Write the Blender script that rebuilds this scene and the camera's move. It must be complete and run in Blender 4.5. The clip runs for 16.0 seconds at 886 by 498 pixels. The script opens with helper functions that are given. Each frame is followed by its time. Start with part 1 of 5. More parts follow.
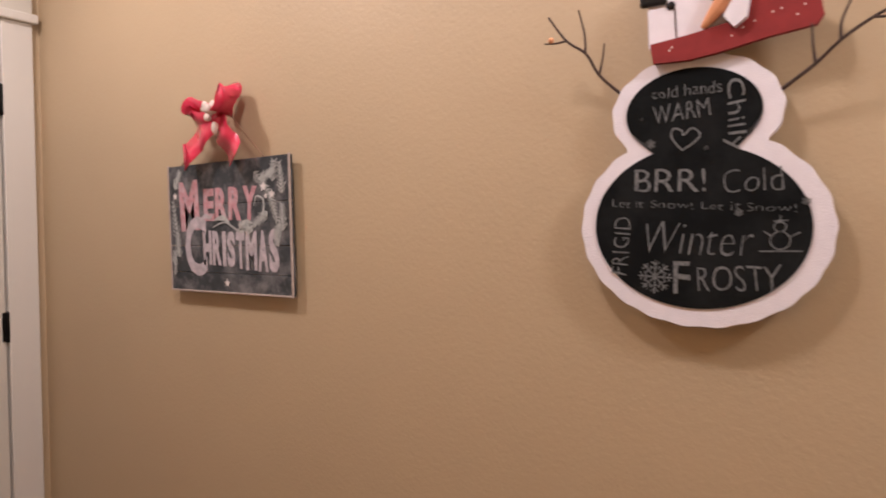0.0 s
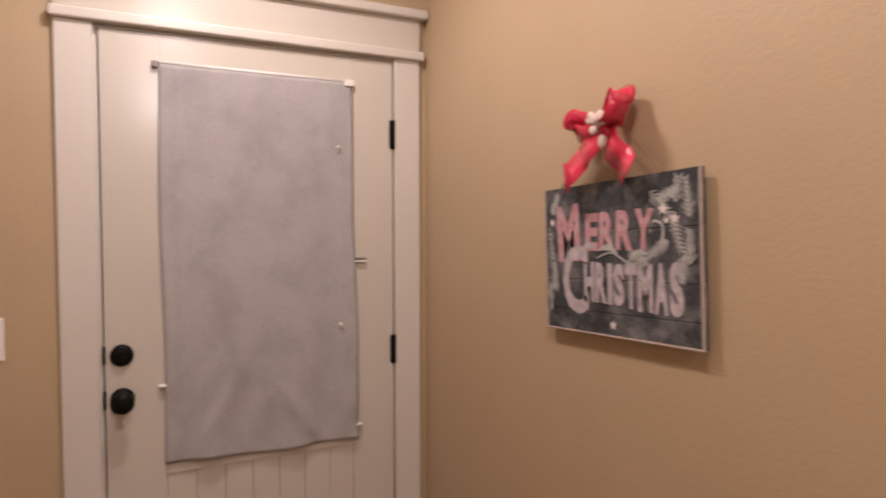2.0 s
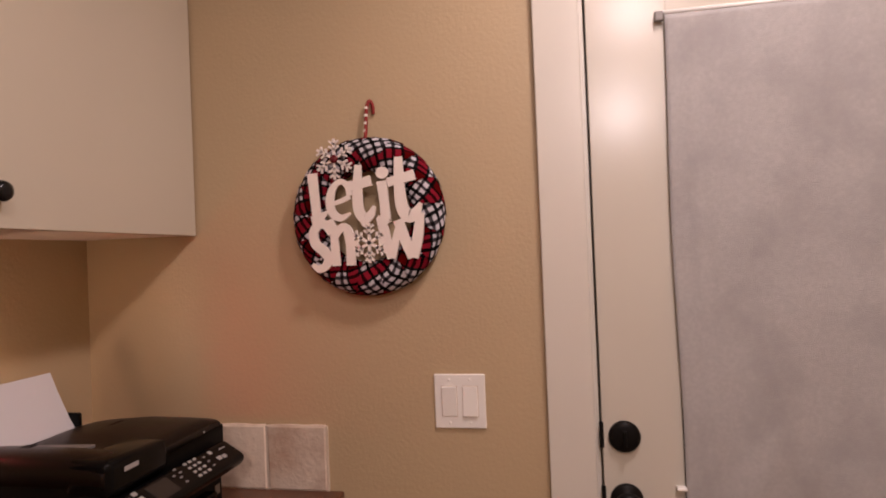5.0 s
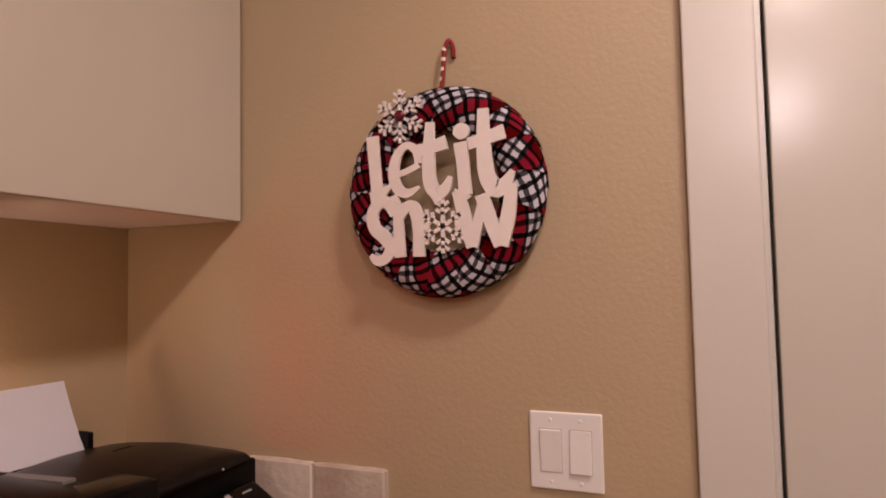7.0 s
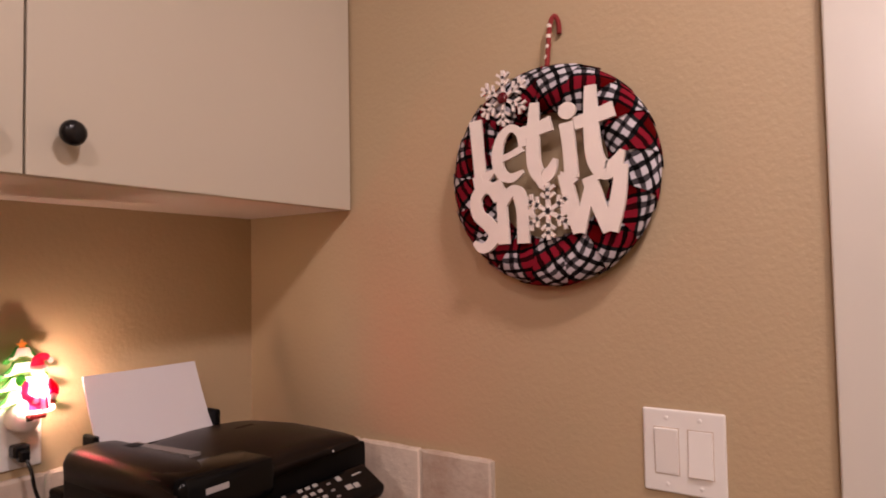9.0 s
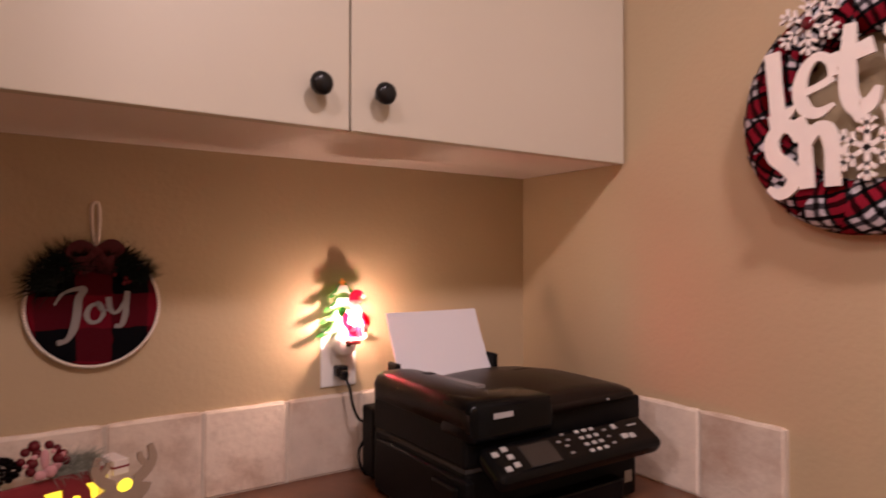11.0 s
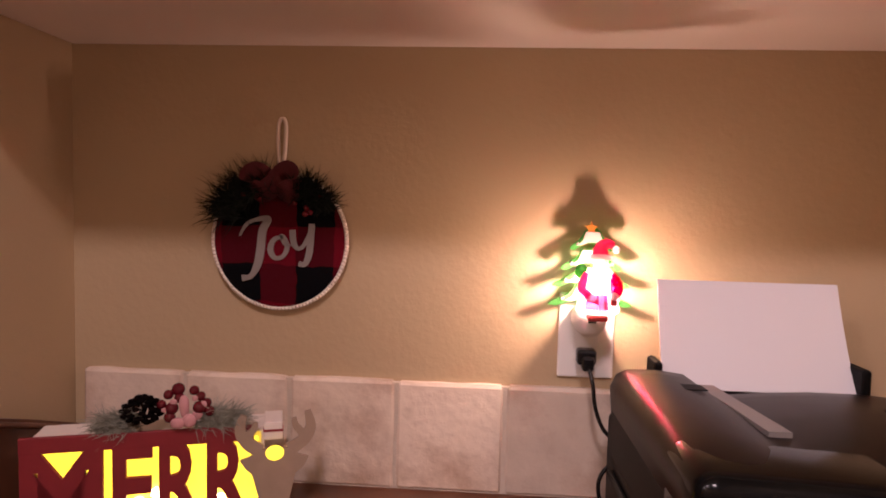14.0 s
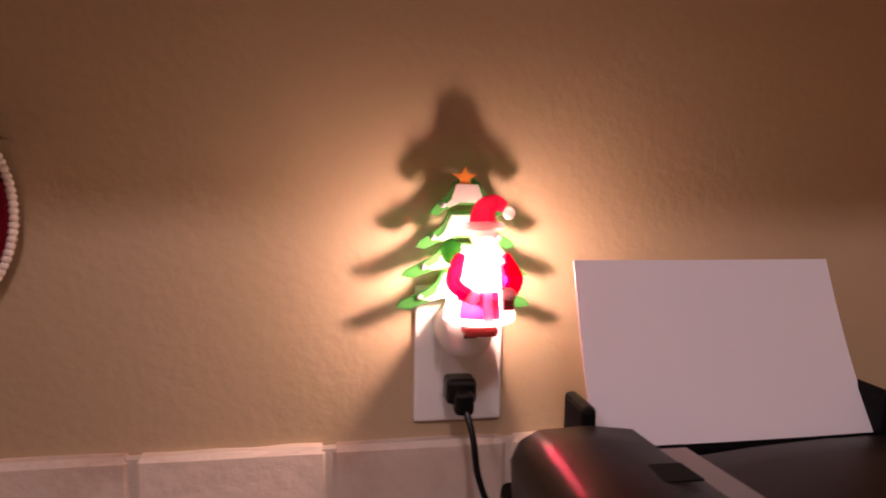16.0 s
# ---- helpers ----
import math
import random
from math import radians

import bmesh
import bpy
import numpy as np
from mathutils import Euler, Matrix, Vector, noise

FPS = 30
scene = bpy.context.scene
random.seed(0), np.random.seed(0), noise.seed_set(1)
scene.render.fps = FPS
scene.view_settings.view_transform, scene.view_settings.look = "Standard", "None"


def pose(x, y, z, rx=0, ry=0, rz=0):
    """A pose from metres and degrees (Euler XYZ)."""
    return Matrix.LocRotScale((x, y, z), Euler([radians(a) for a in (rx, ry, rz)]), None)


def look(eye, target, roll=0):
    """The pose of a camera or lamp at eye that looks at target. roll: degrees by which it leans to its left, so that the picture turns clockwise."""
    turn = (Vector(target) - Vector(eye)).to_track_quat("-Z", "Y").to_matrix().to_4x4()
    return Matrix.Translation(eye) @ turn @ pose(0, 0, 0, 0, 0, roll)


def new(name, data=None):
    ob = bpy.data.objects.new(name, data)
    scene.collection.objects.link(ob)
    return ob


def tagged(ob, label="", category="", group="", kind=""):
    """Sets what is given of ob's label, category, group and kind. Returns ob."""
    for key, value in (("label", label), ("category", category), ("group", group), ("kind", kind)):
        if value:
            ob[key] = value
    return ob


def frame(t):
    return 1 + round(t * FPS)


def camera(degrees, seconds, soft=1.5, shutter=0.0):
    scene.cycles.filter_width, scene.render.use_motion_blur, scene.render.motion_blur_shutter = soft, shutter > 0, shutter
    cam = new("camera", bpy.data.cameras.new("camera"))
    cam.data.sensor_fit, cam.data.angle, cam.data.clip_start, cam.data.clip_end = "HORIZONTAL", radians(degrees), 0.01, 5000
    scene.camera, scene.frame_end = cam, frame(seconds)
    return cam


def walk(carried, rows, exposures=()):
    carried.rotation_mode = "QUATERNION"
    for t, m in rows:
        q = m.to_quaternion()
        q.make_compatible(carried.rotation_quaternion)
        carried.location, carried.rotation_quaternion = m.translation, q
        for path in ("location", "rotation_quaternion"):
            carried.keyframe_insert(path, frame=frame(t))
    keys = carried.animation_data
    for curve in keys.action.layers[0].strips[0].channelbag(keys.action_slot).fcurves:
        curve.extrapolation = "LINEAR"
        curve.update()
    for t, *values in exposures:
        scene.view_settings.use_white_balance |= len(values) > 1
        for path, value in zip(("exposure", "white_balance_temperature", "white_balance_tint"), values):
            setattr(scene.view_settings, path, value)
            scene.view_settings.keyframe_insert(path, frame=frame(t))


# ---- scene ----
cam = camera(70.4, 16.0, soft=1.8, shutter=0.4)
PATH = [
    (0, (0.758, 0.456, 1.455), (-0.345, 2.12, 1.324), 0.9),
    (0.5, (0.663, 0.482, 1.455), (-0.546, 2.071, 1.343), 1.6),
    (1, (0.579, 0.538, 1.47), (-0.81, 1.974, 1.368), 1.3),
    (1.5, (0.515, 0.565, 1.465), (-1.09, 1.756, 1.386), 0.9),
    (2, (0.45, 0.566, 1.468), (-1.342, 1.45, 1.394), -0.1),
    (2.5, (0.357, 0.543, 1.476), (-1.554, 1.129, 1.415), -1.0),
    (3, (0.243, 0.506, 1.49), (-1.736, 0.791, 1.465), -1.5),
    (3.5, (0.137, 0.453, 1.465), (-1.861, 0.537, 1.472), -1.8),
    (4, (0.001, 0.438, 1.467), (-1.994, 0.309, 1.491), -1.9),
    (4.2, (-0.062, 0.448, 1.494), (-2.05, 0.232, 1.498), -2.0),
    (6.5, (-0.576, 0.382, 1.423), (-2.473, -0.237, 1.543), -1.4),
    (7, (-0.661, 0.389, 1.418), (-2.507, -0.374, 1.529), -1.1),
    (7.5, (-0.699, 0.391, 1.419), (-2.519, -0.433, 1.515), -1.2),
    (8, (-0.7, 0.397, 1.427), (-2.472, -0.527, 1.508), -1.3),
    (10.3, (-0.685, 0.402, 1.379), (-2.088, -1.021, 1.457), -0.3),
    (10.5, (-0.672, 0.393, 1.374), (-2.001, -1.1, 1.438), -0.3),
    (10.7, (-0.658, 0.389, 1.382), (-1.907, -1.173, 1.411), -0.4),
    (11, (-0.66, 0.384, 1.365), (-1.771, -1.278, 1.389), -0.0),
    (11.5, (-0.686, 0.329, 1.355), (-1.608, -1.445, 1.35), 0.3),
    (12, (-0.74, 0.249, 1.359), (-1.479, -1.609, 1.326), 0.6),
    (12.5, (-0.814, 0.198, 1.354), (-1.413, -1.71, 1.297), 0.3),
    (13, (-0.938, 0.147, 1.354), (-1.237, -1.83, 1.28), 0.3),
    (13.5, (-1.023, 0.114, 1.345), (-1.049, -1.883, 1.245), 1.3),
    (14, (-1.037, 0.093, 1.334), (-0.905, -1.899, 1.207), 1.5),
    (14.5, (-0.997, 0.054, 1.326), (-0.866, -1.936, 1.178), 2.0),
    (15, (-0.934, -0.059, 1.326), (-1.145, -2.038, 1.134), 2.2),
    (15.5, (-0.961, -0.192, 1.326), (-1.498, -2.104, 1.088), 1.2),
    (16, (-1.075, -0.258, 1.312), (-1.418, -2.216, 1.094), 1.0),
]
walk(cam, [(t, look(eye, target, roll)) for t, eye, target, roll in PATH],
     exposures=[(0.0, 0.20, 5930, 6), (1.5, 0.10, 6130, 8), (2.2, -0.04, 6400, 10), (3.0, -0.08, 6450, 12), (4.0, -0.05, 6480, 13), (7.0, -0.04, 6560, 15), (8.0, 0.14, 6460, 14), (10.0, 0.14, 6430, 17), (11.0, 0.28, 6380, 20),
                (13.0, 0.42, 6380, 24), (14.5, 0.46, 6380, 26), (15.0, 0.32, 6380, 26), (15.5, -0.02, 6380, 28), (16.0, -0.36, 6380, 31)])

# ---- world and lights ----
world = bpy.data.worlds.new("night")
world.use_nodes = True
world.node_tree.nodes["Background"].inputs[0].default_value = (0.02, 0.02, 0.03, 1)
world.node_tree.nodes["Background"].inputs[1].default_value = 0.3
scene.world = world
scene.view_settings.exposure = 0.0

TOP = 2.74


def ceiling_lamp(kind, x, y, z, watts, color):
    data = bpy.data.lights.new("ceiling_lamp", kind)
    data.shadow_soft_size, data.energy, data.color = 0.12, watts, color
    if kind == "SPOT":
        data.spot_size, data.spot_blend = math.pi, 0.7
    ob = new("ceiling_lamp", data)
    ob.matrix_world = pose(x, y, z)
    return ob


# two flush drums that light downward and one open globe further back
LAMPS = [("SPOT", -1.00, 0.77, 2.66, 74.0, (1.0, 0.815, 0.79)), ("SPOT", 0.10, 0.77, 2.66, 58.0, (1.0, 0.815, 0.80)), ("POINT", 1.80, 0.85, 2.48, 44.0, (1.0, 0.865, 0.88))]
for spot in LAMPS:
    ceiling_lamp(*spot)


# ---- materials ----
def mat(name, color, rough=0.6, metal=0.0, var=0.06, scale=8.0, bump=0.0, bscale=200.0, spec=0.5, coat=0.0, stain=None, stain_scale=2.0, rand=0.0):
    m = bpy.data.materials.new(name)
    m.use_nodes = True
    nt = m.node_tree
    b = nt.nodes["Principled BSDF"]
    b.inputs["Roughness"].default_value = rough
    b.inputs["Metallic"].default_value = metal
    b.inputs["Specular IOR Level"].default_value = spec
    b.inputs["Coat Weight"].default_value = coat
    tc = nt.nodes.new("ShaderNodeTexCoord")
    place = tc.outputs["Object"]
    if rand:
        oi = nt.nodes.new("ShaderNodeObjectInfo")
        away = nt.nodes.new("ShaderNodeVectorMath")
        away.operation = "MULTIPLY_ADD"
        away.inputs[1].default_value = (37.0, 53.0, 71.0)
        nt.links.new(oi.outputs["Random"], away.inputs[0]), nt.links.new(place, away.inputs[2])
        place = away.outputs[0]
    n1 = nt.nodes.new("ShaderNodeTexNoise")
    n1.inputs["Scale"].default_value, n1.inputs["Detail"].default_value = scale, 6
    nt.links.new(place, n1.inputs["Vector"])
    hsv = nt.nodes.new("ShaderNodeHueSaturation")
    hsv.inputs["Color"].default_value = (*color, 1)
    mr = nt.nodes.new("ShaderNodeMapRange")
    mr.inputs["To Min"].default_value, mr.inputs["To Max"].default_value = 1 - var * 2, 1 + var * 2
    nt.links.new(n1.outputs["Fac"], mr.inputs["Value"])
    value = mr.outputs[0]
    if rand:
        rr = nt.nodes.new("ShaderNodeMapRange")
        rr.inputs["To Min"].default_value, rr.inputs["To Max"].default_value = 1 - rand, 1 + rand
        nt.links.new(oi.outputs["Random"], rr.inputs["Value"])
        mu = nt.nodes.new("ShaderNodeMath")
        mu.operation = "MULTIPLY"
        nt.links.new(value, mu.inputs[0]), nt.links.new(rr.outputs[0], mu.inputs[1])
        value = mu.outputs[0]
    nt.links.new(value, hsv.inputs["Value"])
    out = hsv.outputs[0]
    if stain:
        n2 = nt.nodes.new("ShaderNodeTexNoise")
        n2.inputs["Scale"].default_value, n2.inputs["Detail"].default_value, n2.inputs["Roughness"].default_value = stain_scale, 8, 0.65
        nt.links.new(place, n2.inputs["Vector"])
        ramp = nt.nodes.new("ShaderNodeValToRGB")
        ramp.color_ramp.elements[0].position, ramp.color_ramp.elements[1].position = 0.45, 0.68
        nt.links.new(n2.outputs["Fac"], ramp.inputs[0])
        mix = nt.nodes.new("ShaderNodeMixRGB")
        mix.inputs[2].default_value = (*stain, 1)
        nt.links.new(ramp.outputs[0], mix.inputs[0]), nt.links.new(out, mix.inputs[1])
        out = mix.outputs[0]
    nt.links.new(out, b.inputs["Base Color"])
    if bump:
        n3 = nt.nodes.new("ShaderNodeTexNoise")
        n3.inputs["Scale"].default_value, n3.inputs["Detail"].default_value = bscale, 3
        nt.links.new(place, n3.inputs["Vector"])
        bp = nt.nodes.new("ShaderNodeBump")
        bp.inputs["Strength"].default_value, bp.inputs["Distance"].default_value = min(1, bump), 0.002 * max(1, bump)
        nt.links.new(n3.outputs["Fac"], bp.inputs["Height"])
        nt.links.new(bp.outputs[0], b.inputs["Normal"])
    return m


def glow(name, color, strength):
    m = bpy.data.materials.new(name)
    m.use_nodes = True
    b = m.node_tree.nodes["Principled BSDF"]
    b.inputs["Base Color"].default_value = (*color, 1)
    b.inputs["Emission Color"].default_value = (*color, 1)
    b.inputs["Emission Strength"].default_value = strength
    return m


def tinted(name, color, clear=0.5, rough=0.25, spread=0.6):
    """Coloured translucent plastic: part clear, part light-spreading."""
    m = bpy.data.materials.new(name)
    m.use_nodes = True
    nt = m.node_tree
    b = nt.nodes["Principled BSDF"]
    b.inputs["Base Color"].default_value = (*color, 1)
    b.inputs["Roughness"].default_value = rough
    tl = nt.nodes.new("ShaderNodeBsdfTranslucent")
    tl.inputs[0].default_value = (*color, 1)
    tp = nt.nodes.new("ShaderNodeBsdfTransparent")
    tp.inputs[0].default_value = (*color, 1)
    m1, m2 = nt.nodes.new("ShaderNodeMixShader"), nt.nodes.new("ShaderNodeMixShader")
    m1.inputs[0].default_value, m2.inputs[0].default_value = spread, clear
    nt.links.new(b.outputs[0], m1.inputs[1]), nt.links.new(tl.outputs[0], m1.inputs[2])
    nt.links.new(m1.outputs[0], m2.inputs[1]), nt.links.new(tp.outputs[0], m2.inputs[2])
    nt.links.new(m2.outputs[0], nt.nodes["Material Output"].inputs[0])
    return m


def plaid(name, bands, cell, skew=0.0, uv=True, shift=(0, 0), rough=0.9, blend="MIX"):
    """Woven check: the same bands across and along, averaged. bands: (start, colour)."""
    m = bpy.data.materials.new(name)
    m.use_nodes = True
    nt = m.node_tree
    b = nt.nodes["Principled BSDF"]
    b.inputs["Roughness"].default_value, b.inputs["Specular IOR Level"].default_value = rough, 0.06
    tc = nt.nodes.new("ShaderNodeTexCoord")
    sep = nt.nodes.new("ShaderNodeSeparateXYZ")
    warp = nt.nodes.new("ShaderNodeTexNoise")
    warp.inputs["Scale"].default_value = 30
    src = tc.outputs["UV" if uv else "Object"]
    nt.links.new(src, sep.inputs[0])
    nt.links.new(tc.outputs["Object"], warp.inputs["Vector"])
    oi = nt.nodes.new("ShaderNodeObjectInfo")

    def math_node(op, a, c, d=None):
        n = nt.nodes.new("ShaderNodeMath")
        n.operation = op
        for k, v in enumerate((a, c, d)):
            if v is None:
                continue
            if isinstance(v, (int, float)):
                n.inputs[k].default_value = v
            else:
                nt.links.new(v, n.inputs[k])
        return n.outputs[0]

    cols = []
    for k in (0, 1):
        own, other = sep.outputs[k], sep.outputs[1 - k]
        v = math_node("MULTIPLY_ADD", other, skew if k == 0 else -skew, own)
        v = math_node("DIVIDE", v, cell)
        if uv:
            v = math_node("MULTIPLY_ADD", oi.outputs["Random"], 3.7 if k else 5.3, v)
        v = math_node("MULTIPLY_ADD", warp.outputs["Fac"], 0.12, v)
        v = math_node("ADD", v, shift[k])
        v = math_node("FRACT", v, None)
        r = nt.nodes.new("ShaderNodeValToRGB")
        r.color_ramp.interpolation = "CONSTANT"
        e = r.color_ramp.elements
        e[0].position, e[0].color = bands[0][0], (*bands[0][1], 1)
        e[1].position, e[1].color = bands[1][0], (*bands[1][1], 1)
        for p, c in bands[2:]:
            q = e.new(p)
            q.color = (*c, 1)
        nt.links.new(v, r.inputs[0])
        cols.append(r.outputs[0])
    mix = nt.nodes.new("ShaderNodeMixRGB")
    mix.blend_type, mix.inputs[0].default_value = blend, 0.5 if blend == "MIX" else 1.0
    nt.links.new(cols[0], mix.inputs[1]), nt.links.new(cols[1], mix.inputs[2])
    nt.links.new(mix.outputs[0], b.inputs["Base Color"])
    wv = nt.nodes.new("ShaderNodeTexNoise")
    wv.inputs["Scale"].default_value = 700
    nt.links.new(tc.outputs["Object"], wv.inputs["Vector"])
    bp = nt.nodes.new("ShaderNodeBump")
    bp.inputs["Strength"].default_value, bp.inputs["Distance"].default_value = 0.5, 0.001
    nt.links.new(wv.outputs["Fac"], bp.inputs["Height"]), nt.links.new(bp.outputs[0], b.inputs["Normal"])
    return m


WALL = mat("tan wall paint", (0.464, 0.351, 0.215), 0.52, var=0.025, scale=3, bump=0.33, bscale=112, spec=0.46)
CEIL = mat("ceiling paint", (0.75, 0.72, 0.66), 0.9, var=0.02, bump=0.6, bscale=120)
FLOOR = mat("floor wood", (0.22, 0.13, 0.07), 0.4, var=0.15, scale=5)
PAINT = mat("white door paint", (0.565, 0.530, 0.455), 0.20, var=0.015, scale=4, bump=0.06, bscale=60, spec=0.45)
TRIM = mat("white trim paint", (0.625, 0.592, 0.525), 0.26, var=0.015, scale=5, bump=0.08, bscale=80)
CREAM = mat("cream cabinet paint", (0.545, 0.495, 0.40), 0.42, var=0.015, scale=5, bump=0.05, bscale=90)
UNDER = mat("pale laminate", (0.80, 0.70, 0.645), 0.40, var=0.03, scale=3)
WOOD = mat("dark brown wood", (0.125, 0.046, 0.022), 0.28, var=0.16, scale=14, bump=0.1, bscale=60, stain=(0.06, 0.024, 0.013), stain_scale=9)
TILE = mat("tumbled travertine", (0.68, 0.565, 0.46), 0.6, var=0.07, scale=26, bump=0.7, bscale=80, stain=(0.44, 0.30, 0.215), stain_scale=7, rand=0.16)
GROUT = mat("grout", (0.58, 0.49, 0.40), 0.95, var=0.06, scale=60, bump=0.5, bscale=300)
BLACK = mat("black enamel", (0.008, 0.0075, 0.008), 0.26, var=0.1, spec=0.3)
IRON = mat("oil-rubbed bronze", (0.007, 0.006, 0.0055), 0.42, var=0.15, scale=40, spec=0.10)
PLASTIC = mat("black printer plastic", (0.0035, 0.0032, 0.0032), 0.5, var=0.08, scale=40, bump=0.15, bscale=900, spec=0.12)
LIDPL = mat("black brushed lid", (0.012, 0.0075, 0.0055), 0.34, var=0.1, scale=40, bump=0.10, bscale=700, spec=0.13)
GLOSS = mat("gloss black plastic", (0.003, 0.003, 0.0032), 0.18, var=0.05, spec=0.16)
GREYPL = mat("grey plastic", (0.22, 0.20, 0.19), 0.4, var=0.05)
SILVER = mat("silver print", (0.36, 0.34, 0.335), 0.4, var=0.02)
KEYCAPS = mat("pale keys", (0.36, 0.34, 0.32), 0.5, var=0.1, scale=300)
SCREEN = mat("dark screen", (0.022, 0.020, 0.019), 0.15, var=0.05)
PAPER = mat("white paper", (0.70, 0.69, 0.72), 0.85, var=0.01, scale=4)
SWITCH = mat("white plastic", (0.80, 0.78, 0.74), 0.30, var=0.01)
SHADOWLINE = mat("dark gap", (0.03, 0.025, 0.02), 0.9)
CLOTH = mat("grey linen", (0.425, 0.410, 0.402), 0.95, var=0.07, scale=110, bump=0.8, bscale=520, stain=(0.355, 0.342, 0.338), stain_scale=7, spec=0.1)
CHALK = mat("chalkboard", (0.006, 0.0066, 0.0064), 0.9, var=0.25, scale=18, stain=(0.015, 0.0155, 0.015), stain_scale=9, spec=0.1)
CHALKLINE = mat("chalk line", (0.145, 0.145, 0.14), 0.95, var=0.5, scale=220)
FELT = mat("white felt", (0.74, 0.69, 0.71), 0.95, var=0.03, scale=60, bump=0.4, bscale=400, spec=0.1)
SLATE = mat("weathered grey-black boards", (0.033, 0.037, 0.039), 0.75, var=0.35, scale=22, bump=0.3, bscale=120, stain=(0.19, 0.18, 0.178), stain_scale=16)
RAWWOOD = mat("grey raw wood edge", (0.42, 0.34, 0.29), 0.8, var=0.2, scale=40)
ROSE = mat("faded red lettering", (0.47, 0.23, 0.245), 0.8, var=0.25, scale=60, stain=(0.50, 0.38, 0.39), stain_scale=45)
WHITEWASH = mat("whitewash lettering", (0.47, 0.405, 0.42), 0.85, var=0.25, scale=60, stain=(0.36, 0.33, 0.33), stain_scale=50)
SAGE = mat("pale grey-green paint", (0.40, 0.40, 0.37), 0.85, var=0.25, scale=70)
STAR = mat("pale star paint", (0.70, 0.64, 0.60), 0.8, var=0.1)
RIBBON = mat("red foil ribbon", (0.66, 0.040, 0.085), 0.22, var=0.1, scale=30, bump=0.9, bscale=55, coat=0.5)
MAROON = mat("maroon felt", (0.085, 0.007, 0.013), 0.8, var=0.1, scale=50, bump=0.3, bscale=400)
PETAL = mat("cream petals", (0.72, 0.62, 0.55), 0.8, var=0.1)
TWINE = mat("brown twine", (0.24, 0.14, 0.08), 0.9, var=0.2, scale=200)
TWIG = mat("brown twig", (0.045, 0.022, 0.015), 0.7, var=0.3, scale=80)
SCARF = mat("red felt scarf", (0.235, 0.022, 0.020), 0.9, var=0.1, scale=50, bump=0.4, bscale=500)
ORANGE = mat("orange felt", (0.68, 0.31, 0.15), 0.85, var=0.1, scale=40)
CUTWHITE = mat("white painted cut wood", (0.80, 0.72, 0.66), 0.6, var=0.03, scale=40)
GLITTER = mat("glittered white", (0.78, 0.70, 0.66), 0.35, var=0.25, scale=400)
PEARL = mat("white beads", (0.74, 0.66, 0.58), 0.35, var=0.04)
NEEDLE = mat("dark green needles", (0.008, 0.011, 0.008), 0.85, var=0.3, scale=90, spec=0.15)
FROST = mat("frosted needles", (0.27, 0.275, 0.225), 0.85, var=0.35, scale=120)
CONE = mat("dark pine cone", (0.0035, 0.002, 0.002), 0.9, var=0.3, scale=90, spec=0.05)
BERRY = mat("red berries", (0.11, 0.008, 0.014), 0.14, var=0.1)
PINKFELT = mat("pink felt", (0.60, 0.30, 0.31), 0.9, var=0.1)
SIGNRED = mat("red painted board", (0.235, 0.018, 0.024), 0.6, var=0.08, scale=40, bump=0.1, bscale=200)
DEER = mat("tan cut wood", (0.37, 0.275, 0.20), 0.7, var=0.08, scale=50)
GREENPL = tinted("green translucent plastic", (0.11, 0.42, 0.10), 0.48, spread=0.40)
REDPL = tinted("red translucent plastic", (0.95, 0.11, 0.27), 0.30, spread=0.78)
CLEARPL = tinted("milky plastic", (0.95, 0.86, 0.86), 0.40, spread=0.6)
PINKPL = tinted("pink-white translucent plastic", (0.97, 0.60, 0.68), 0.12, spread=0.7)
GOLD = mat("amber plastic", (0.45, 0.16, 0.02), 0.3)
RUBY = tinted("clear ruby plastic", (1.0, 0.03, 0.14), 0.95, spread=0.5)
BULB = glow("night light bulb", (1.0, 0.68, 0.49), 2300.0)
GLASSY = tinted("nearly clear plastic", (0.98, 0.92, 0.88), 0.82, spread=0.6)
YELLOW = glow("yellow lit box", (1.0, 0.80, 0.05), 1.1)
HOT = glow("light chain bulb", (1.0, 0.90, 0.60), 9.0)
TARTAN = plaid("tartan flannel", [(0, (0.27, 0.012, 0.026)), (0.22, (0.02, 0.019, 0.02)), (0.29, (0.76, 0.74, 0.77)), (0.40, (0.07, 0.065, 0.07)), (0.48, (0.76, 0.74, 0.77)), (0.59, (0.02, 0.019, 0.02)), (0.67, (0.74, 0.72, 0.75)), (0.78, (0.08, 0.075, 0.08)), (0.86, (0.72, 0.70, 0.73)), (0.94, (0.02, 0.019, 0.02))], 0.108, 0.45, blend="MULTIPLY")
BUFFALO = plaid("buffalo check", [(0, (0.125, 0.005, 0.012)), (0.5, (0.003, 0.003, 0.004))], 0.105, 0, uv=False, shift=(0.20, 0.25))


# ---- building helpers ----
def link(name, bm, material, parent=None, smooth=False):
    me = bpy.data.meshes.new(name)
    bm.normal_update()
    bm.to_mesh(me)
    bm.free()
    for m in material if isinstance(material, (list, tuple)) else [material]:
        me.materials.append(m)
    if smooth:
        for p in me.polygons:
            p.use_smooth = True
    ob = new(name, me)
    ob.parent = parent
    return ob


def part(name, bm, material, parent, label="", smooth=False):
    ob = link(name, bm, material, parent, smooth)
    return tagged(ob, label)


